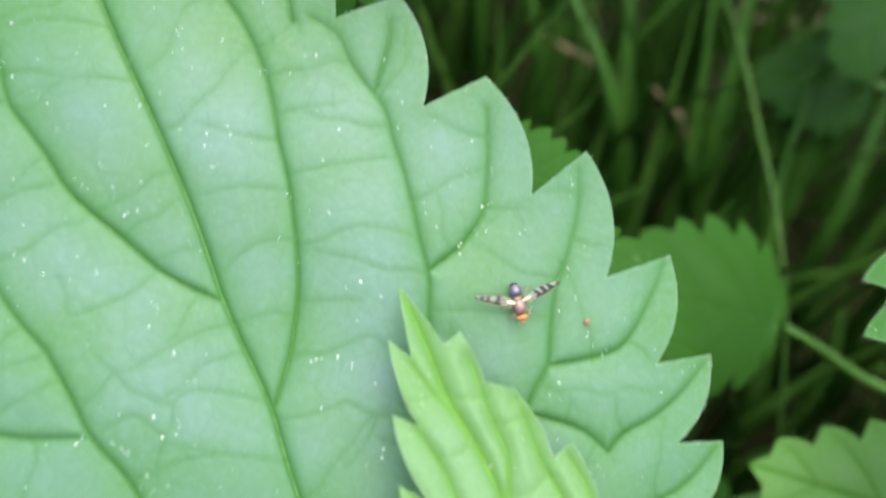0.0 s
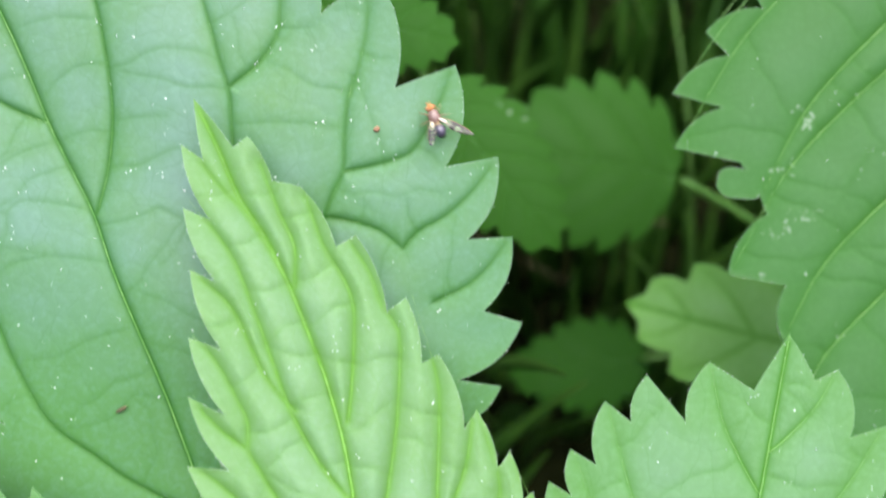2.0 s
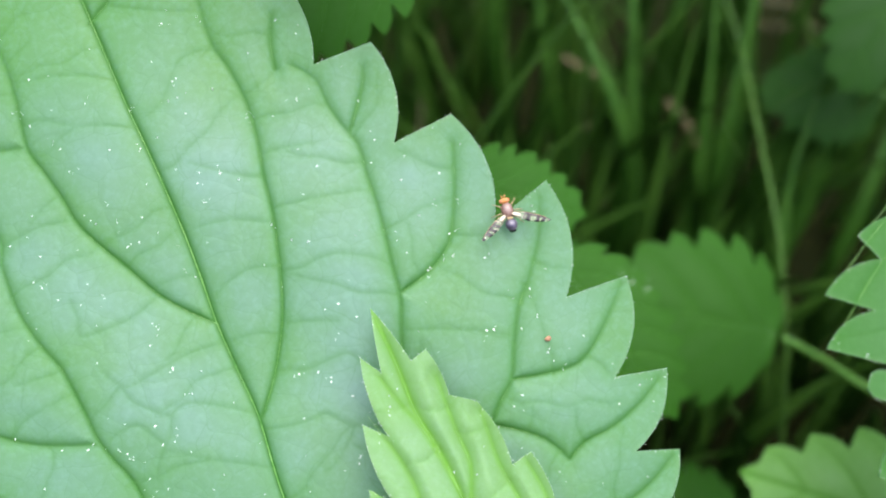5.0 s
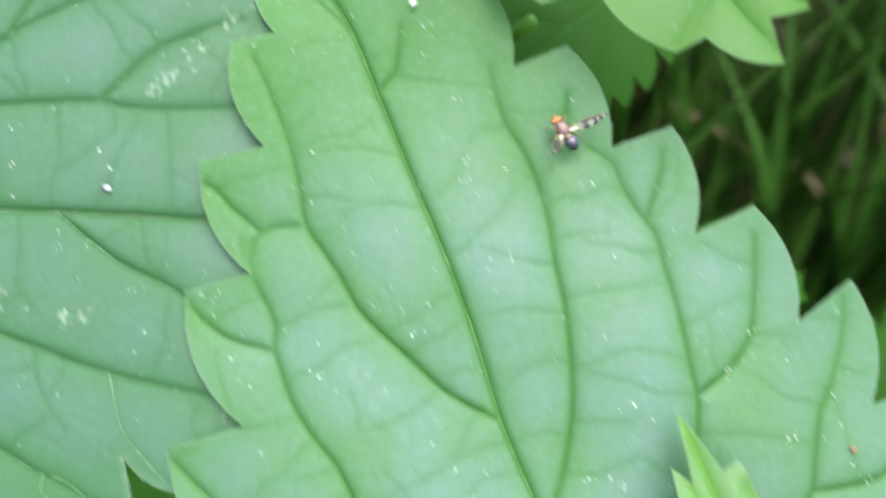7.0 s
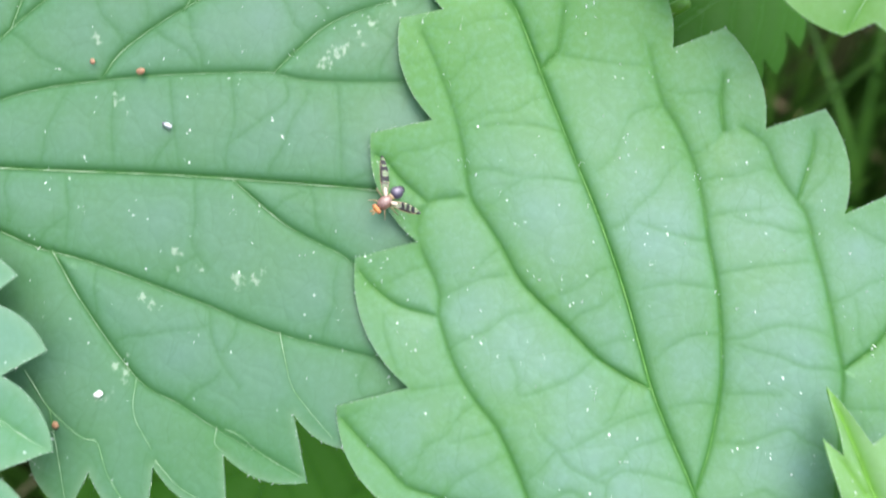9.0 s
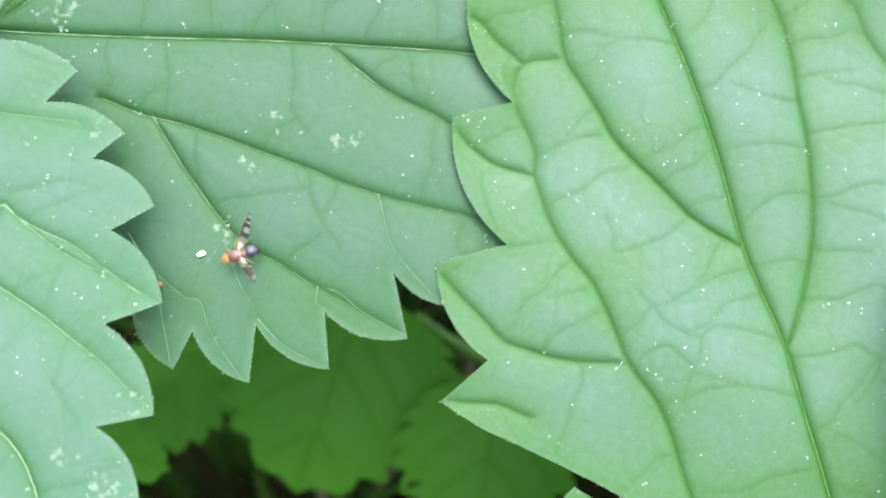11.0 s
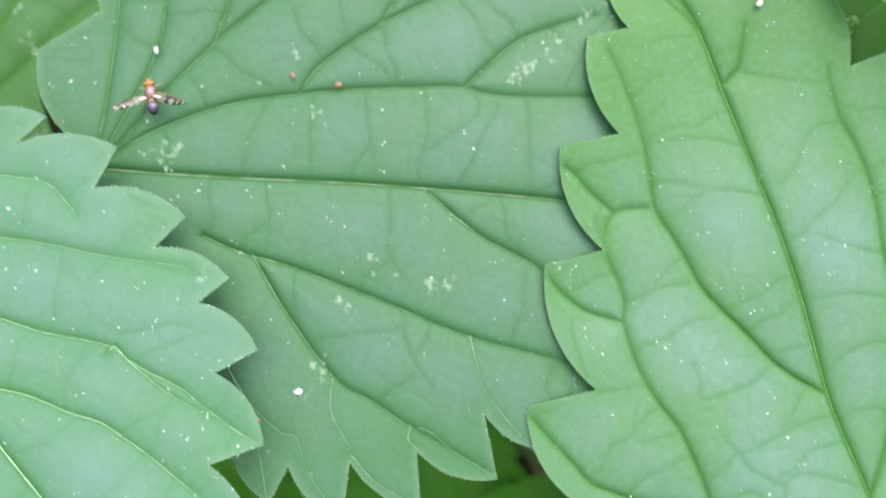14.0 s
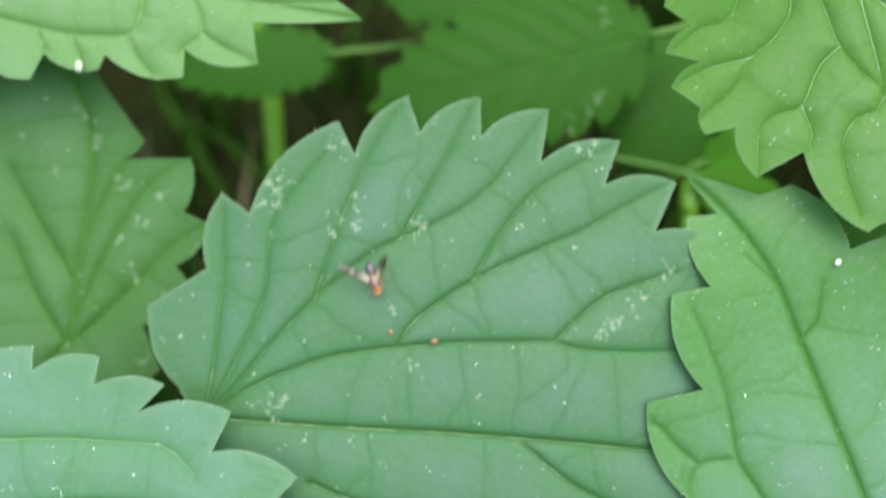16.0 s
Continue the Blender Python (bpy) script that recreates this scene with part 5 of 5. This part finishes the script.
tall_blade([(53, 2, -176), (54.5, 24, -156), (54.8, 46, -146), (54, 66, -140)], 1.1, STRAW_LIGHT, "dry straw-brown grass stalk standing among green", 0.2)
tall_blade([(20, 40, -160), (26, 36, -158), (32, 33, -158), (37, 31, -160)], 1.0, STRAW_LIGHT, "dry straw-brown grass stalk lying over the grass", 0.2)
tall_blade([(44, 30, -162), (47, 25, -158), (50, 18, -158), (52, 12, -160)], 1.3, STRAW_LIGHT, "dry straw-brown curled grass piece in the grass", 0.2)
rng_g = np.random.default_rng(11)
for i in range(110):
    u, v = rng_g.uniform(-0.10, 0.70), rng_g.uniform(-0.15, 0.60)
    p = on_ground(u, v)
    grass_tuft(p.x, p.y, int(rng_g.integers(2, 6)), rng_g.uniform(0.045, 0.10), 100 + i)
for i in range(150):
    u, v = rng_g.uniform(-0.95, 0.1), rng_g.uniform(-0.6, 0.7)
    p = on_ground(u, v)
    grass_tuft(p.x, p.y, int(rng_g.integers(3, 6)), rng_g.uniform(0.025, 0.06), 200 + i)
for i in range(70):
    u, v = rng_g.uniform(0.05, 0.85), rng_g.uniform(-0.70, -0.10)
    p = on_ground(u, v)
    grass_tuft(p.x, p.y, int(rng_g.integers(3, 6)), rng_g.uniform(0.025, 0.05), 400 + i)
for i in range(30):
    u, v = rng_g.uniform(-0.8, 0.7), rng_g.uniform(-0.4, 0.5)
    p = on_ground(u, v)
    dry = i % 6 != 0
    litter_piece(p.x, p.y, 0.004 + (0.020 if dry else 0.004) * rng_g.random(), rng_g.uniform(0, 360), rng_g.uniform(0.025, 0.06) if dry else rng_g.uniform(0.010, 0.018),
                 rng_g.uniform(0.0005, 0.0011) if dry else rng_g.uniform(0.003, 0.006), STRAW if dry else LITTER,
                 "dry straw-coloured grass stalk among the grass" if dry else "curled brown dead leaf on dark soil", "straw" if dry else "dead_leaf", 300 + i)


def sky_blocker():
    """An unseen ring of uncounted small leaves all round the spot, added to block light from the low sky."""
    rng = np.random.default_rng(77)
    verts, faces = [], []
    for _ in range(5200):
        a, r = rng.uniform(0, 2 * math.pi), 0.34 + 0.5 * rng.random() ** 0.7
        c = np.array([r * math.cos(a) - 0.02, r * math.sin(a) + 0.08, rng.uniform(0.0, 0.28) * (0.6 + 0.5 * (r - 0.3))])
        h, w = rng.uniform(0.02, 0.045), rng.uniform(0.010, 0.018)
        d = rng.normal(0, 1, 3) * (1, 1, 0.45)
        d /= np.linalg.norm(d)
        side = np.cross(d, rng.normal(0, 0.35, 3) + (0, 0, 1))
        side /= np.linalg.norm(side)
        up = np.cross(side, d)
        k = len(verts)
        verts += [c, c + d * h * 0.35 + side * w, c + d * h, c + d * h * 0.35 - side * w, c + d * h * 0.4 - up * w * 0.35]
        faces += [(k, k + 1, k + 4), (k + 1, k + 2, k + 4), (k + 2, k + 3, k + 4), (k + 3, k, k + 4)]
    tagged(mesh_object("sky_blocker", verts, faces, BLOCKER, smooth=False), "unseen ring of dark green leaves added to block sky light", "bush", kind="stuff")


sky_blocker()


# ---- grains and flecks ----
def ball(size, centre, seg=16, rings=10, bend=0.0):
    bm = bmesh.new()
    bmesh.ops.create_uvsphere(bm, u_segments=seg, v_segments=rings, radius=1.0)
    for v in bm.verts:
        c = v.co
        t = 1 - 0.22 * max(0, -c.y) * bend
        v.co = Vector((c.x * size[0] * t + centre[0], c.y * size[1] + centre[1], c.z * size[2] * t + centre[2])) * MM
    return bm


def fleck(name, label, mat, p, size, seed, category="speck", group="", turn=None):
    rng = np.random.default_rng(seed)
    bm = bmesh.new()
    bmesh.ops.create_icosphere(bm, subdivisions=2, radius=1.0)
    for v in bm.verts:
        v.co *= 1 + 0.38 * noise.noise(v.co * 2.3 + Vector((seed, 0, 0)))
        v.co = Vector((v.co.x * size[0], v.co.y * size[1], v.co.z * size[2])) * MM
    me = bpy.data.meshes.new(name)
    bm.to_mesh(me)
    bm.free()
    me.polygons.foreach_set("use_smooth", [True] * len(me.polygons))
    me.materials.append(mat)
    ob = new(name, me)
    ob.matrix_world = p @ pose(0, 0, 0, 0, 0, rng.uniform(0, 360) if turn is None else turn)
    tagged(ob, label, category, group)
    return ob


def on_leaf(root, x, y, z):
    return root.matrix_world @ Matrix.Translation((x * MM, y * MM, z * MM))


fleck("rust_grain", "small orange grain stuck on the broad leaf", RUST, on_leaf(leaf_a, 28.3, 26.0, 0.5), (0.30, 0.22, 0.18), 1, group="rust grains")
fleck("bark_flake", "thin pale brown flake lying on the leaf", STRAW, on_leaf(leaf_a, -2.4, 13.7, 0.5), (0.20, 0.55, 0.10), 2)
fleck("pale_fleck", "white dried fleck on the leaf surface", PALE, on_leaf(leaf_a, 8.8, 73.0, 0.5), (0.34, 0.24, 0.10), 3, group="pale flecks")
fleck("pale_fleck", "white worn fleck beside the leaf midrib", PALE, on_leaf(leaf_a, 2.2, 24.4, 0.0), (0.08, 0.50, 0.06), 4, group="pale flecks")
fleck("rust_grain", "small orange grain stuck on the dark leaf", RUST, on_leaf(leaf_c, -9.2, 22.9, 0.45), (0.36, 0.28, 0.2), 5, group="rust grains")
fleck("rust_grain", "small orange grain stuck on the dark leaf", RUST, on_leaf(leaf_c, -9.7, 18.7, 0.45), (0.26, 0.22, 0.18), 6, group="rust grains")
fleck("rust_grain", "small orange grain stuck on the dark leaf", RUST, on_leaf(leaf_c, 20.9, 19.0, 0.4), (0.33, 0.28, 0.2), 7, group="rust grains")
fleck("pale_fleck", "white crumbly fleck on the dark leaf", PALE, on_leaf(leaf_c, 18.0, 22.3, 0.40), (0.40, 0.28, 0.07), 8, group="pale flecks")


husk = fleck("seed_husk", "white oval husk with a dark stripe on a leaf", PALE, at(-100.2, 43.3, -75.2), (0.34, 0.62, 0.16), 9, turn=4)
part("stripe", ball((0.07, 0.52, 0.08), (0.02, 0.0, 0.13)), JET, husk, "dark central stripe")
fleck("pink_spot", "flat dull pink spot on the low leaf", PINK, at(57.6, -26.3, -100.2), (0.95, 0.85, 0.10), 10)


# ---- the small insects ----
def fly_wing(parent, sign):
    n, verts, faces = 18, [], []
    for i in range(n):
        s = i / (n - 1)
        front = 0.06 + 0.22 * math.sin(math.pi * min(1, s * 1.02) ** 0.8) ** 0.7
        back = -0.08 - 0.36 * math.sin(math.pi * min(1, s) ** 0.9) ** 0.8
        if i == n - 1:
            front, back = 0.05, -0.05
        for q in (0.0, 0.25, 0.5, 0.75, 1.0):
            yy = front + (back - front) * q
            verts.append((sign * s * 3.2 * MM, yy * MM, (0.10 * math.sin(9 * q + 3 * s) * 0.25 + 0.05 * s) * MM))
    k = len(verts)
    verts += [(a, b, c - 0.000015) for a, b, c in verts]
    for i in range(n - 1):
        for j in range(4):
            p = 5 * i + j
            faces += [(p, p + 1, p + 6, p + 5), (p + k, p + 5 + k, p + 6 + k, p + 1 + k)]
        faces += [(5 * i, 5 * i + 5, 5 * i + 5 + k, 5 * i + k), (5 * i + 4, 5 * i + 4 + k, 5 * i + 9 + k, 5 * i + 9)]
    wing = mesh_object("wing", verts, faces, WING, parent, "clear wing with black zigzag bands")
    v, f = tube_data([(sign * s * 3.15 * MM, (0.06 + 0.22 * math.sin(math.pi * s ** 0.8) ** 0.7) * MM, (0.03 + 0.05 * s) * MM) for s in np.linspace(0.02, 0.9, 8)], [0.022 * MM] * 8, 5)
    mesh_object("wing_vein", v, f, AMBER, wing)
    part("wing_base", ball((0.40, 0.15, 0.07), (sign * 0.26, -0.06, 0.04)), CREAM, wing, "cream wing base")
    return wing


def build_fly():
    root = new("fly")
    tagged(root, "small picture-winged fly with orange head, black abdomen", "fly")
    part("thorax", ball((0.56, 0.74, 0.50), (0, 0.36, 0.75)), BROWN, root, "shiny brown thorax")
    part("scutellum", ball((0.30, 0.17, 0.16), (0, -0.36, 0.90)), AMBER, root, "amber scutellum")
    abdomen = part("abdomen", ball((0.54, 0.58, 0.48), (0, -0.92, 0.74), bend=0.5), BLACK, root, "glossy blue-black abdomen")
    part("ovipositor", ball((0.34, 0.26, 0.26), (0, -1.36, 0.68)), JET, abdomen, "black pointed tip")
    head = part("head", ball((0.40, 0.25, 0.34), (0, 1.20, 0.76)), ORANGE, root, "orange head")
    for s in (1, -1):
        part("eye", ball((0.14, 0.20, 0.24), (s * 0.33, 1.20, 0.78), 12, 8), EYE, head, "dark red eye")
        v, f = tube_data([(s * 0.08 * MM, 1.45 * MM, 0.85 * MM), (s * 0.13 * MM, 1.62 * MM, 0.80 * MM), (s * 0.16 * MM, 1.75 * MM, 0.68 * MM)], [0.05 * MM, 0.06 * MM, 0.03 * MM], 5)
        mesh_object("antenna", v, f, ORANGE, head)
    for s in (1, -1):
        for k, (y0, fx, fy) in enumerate(((0.62, 0.95, 1.25), (0.22, 1.30, 0.15), (-0.18, 1.10, -1.05))):
            joints = [(s * 0.30, y0, 0.50), (s * 0.62 * fx, y0 + 0.35 * (fy - y0), 0.95), (s * 0.92 * fx, y0 + 0.75 * (fy - y0), 0.35), (s * 1.10 * fx, fy, 0.03)]
            v, f = tube_data([tuple(q * MM for q in p) for p in joints], [0.06 * MM, 0.055 * MM, 0.04 * MM, 0.025 * MM], 6)
            mesh_object("leg", v, f, AMBER, root)
    wings = [fly_wing(root, s) for s in (1, -1)]
    return root, wings


fly, fly_wings = build_fly()


def build_mite():
    root = new("white_bug")
    tagged(root, "tiny white oval bug walking on the leaf", "insect")
    part("body", ball((0.20, 0.38, 0.18), (0, 0, 0.24)), GREYISH, root, "chalky white body")
    part("head", ball((0.13, 0.12, 0.11), (0, 0.42, 0.22)), BLACK, root, "dark head")
    for s in (1, -1):
        for k in (-0.22, 0.05, 0.32):
            v, f = tube_data([(s * 0.16 * MM, k * MM, 0.2 * MM), (s * 0.30 * MM, k * MM, 0.22 * MM), (s * 0.40 * MM, (k + 0.05) * MM, 0.0)], [0.03 * MM, 0.025 * MM, 0.02 * MM], 5)
            mesh_object("leg", v, f, BLACK, root)
    return root


bug = build_mite()


# ---- what moves ----
def standing(x, y, z, heading, slope):
    """A pose on a leaf: forward along the heading, upright on the leaf's slope."""
    a, b = slope
    n = Vector((-a, -b, 1)).normalized()
    h = radians(heading)
    fwd = Vector((math.cos(h), math.sin(h), a * math.cos(h) + b * math.sin(h))).normalized()
    side = fwd.cross(n)
    return at(x, y, z) @ Matrix((side, fwd, n)).transposed().to_4x4()


FLY_ROWS = [
    (0, 4.2, -4.5, -72.3, -74, "a"),
    (0.5, 8.5, -12.4, -72.1, -47, "a"),
    (1, 14.3, -17.5, -72.1, -19, "a"),
    (1.2, 17.1, -14.9, -72.4, 30, "a"),
    (1.5, 17.4, -13.1, -72.5, 55, "a"),
    (2, 15.1, -5.5, -72.7, 112, "a"),
    (2.5, 8.2, 1.5, -72.7, 119, "a"),
    (3, 8.7, 1.8, -72.7, 53, "a"),
    (3.5, 9.3, 2.6, -72.8, 61, "a"),
    (4.4, 8.6, 3.6, -72.8, 80, "a"),
    (5.2, 5.0, 5.0, -72.7, 120, "a"),
    (5.8, 0.6, 5.4, -72.5, 158, "a"),
    (6, -0.0, 5.5, -72.5, 162, "a"),
    (6.5, -11.4, 10.2, -72.2, 144, "a"),
    (7, -14.6, 18.5, -72.4, 127, "a"),
    (7.5, -24.2, 23.3, -72.2, 177, "a"),
    (7.8, -33.3, 22.6, -71.8, 177, "a"),
    (8, -38.2, 19.7, -71.5, 211, "a"),
    (8.5, -40.6, 11.5, -71.0, 249, "a"),
    (9, -41.7, 9.4, -70.9, 223, "a"),
    (9.5, -42.1, 2.1, -70.6, 251, "a"),
    (10, -47.9, -3.5, -70.9, 229, "c"),
    (10.2, -49.4, -5.2, -70.8, 233, "c"),
    (11, -61.0, -8.0, -71.0, 200, "c"),
    (11.8, -74.0, -7.0, -71.5, 172, "c"),
    (12.5, -79.0, -4.0, -71.8, 140, "c"),
    (13, -80.0, 1.0, -72.1, 115, "c"),
    (13.3, -78.5, 5.7, -72.3, 107, "c"),
    (13.4, -79.1, 8.6, -72.5, 107, "c"),
    (13.5, -79.6, 10.5, -72.6, 96, "c"),
    (14, -79.9, 16.6, -73.0, 105, "c"),
    (14.5, -86.5, 18.6, -73.3, 124, "c"),
    (15, -82.4, 26.8, -73.6, 68, "c"),
    (15.5, -74.5, 33.6, -73.7, 11, "c"),
    (15.75, -70.5, 30.5, -73.5, -28, "c"),
    (16, -69.4, 24.5, -73.1, -68, "c")
]
BUG_ROWS = [
    (0, -47.5, 10.5, -71.7, 150), (7.0, -51.0, 12.5, -72.0, 160), (8.5, -60.9, 14.6, -72.4, 170), (9.0, -60.7, 14.5, -72.4, 160), (9.5, -62.0, 15.4, -72.5, 165),
    (13.0, -77.8, 15.6, -73.0, 180), (13.3, -77.9, 15.0, -72.9, 150), (13.5, -78.2, 16.5, -73.0, 110), (14.0, -80.2, 21.0, -73.3, 105),
    (14.5, -81.5, 27.7, -73.7, 100), (14.7, -82.8, 31.0, -74.0, 100), (14.9, -84.0, 33.0, -75.8, 100), (15.1, -82.0, 31.0, -77.0, 100), (16.0, -78.0, 28.0, -77.0, 100)]


def motions():
    slopes = {"a": SLOPE_A, "c": SLOPE_C}
    rows = [(t, standing(x, y, z + 0.55, h, slopes[g])) for t, x, y, z, h, g in FLY_ROWS]
    walk(fly, rows)
    for wing, sign in zip(fly_wings, (1, -1)):
        beat = []
        for i in range(65):
            t = i * 0.25
            rest = float(np.interp(t, (0, 1, 1.5, 2, 2.5, 3, 6, 7, 8, 9, 9.5, 10, 12, 14, 15, 16), (18, 30, 15, 58, 25, 15, 35, 19, 25, 30, 58, 30, 30, 20, 40, 40)))
            back = rest + 6 * math.sin(2.3 * t + (0.6 if sign > 0 else 3.4)) + 3 * math.sin(5.1 * t + sign)
            lift = 8 if sign > 0 else float(np.interp(t, (0, 1, 2, 3, 5, 7, 8, 10, 12, 14, 16), (10, 50, 45, 6, 20, 45, 20, 55, 20, 25, 40)))
            beat.append((t, Matrix.Translation((sign * 0.42 * MM, -0.02 * MM, 1.02 * MM)) @ pose(0, 0, 0, 0, -sign * lift, -sign * back)))
        walk(wing, beat)
    walk(bug, [(t, standing(x, y, z + 0.35, h, SLOPE_C)) for t, x, y, z, h in BUG_ROWS])


motions()
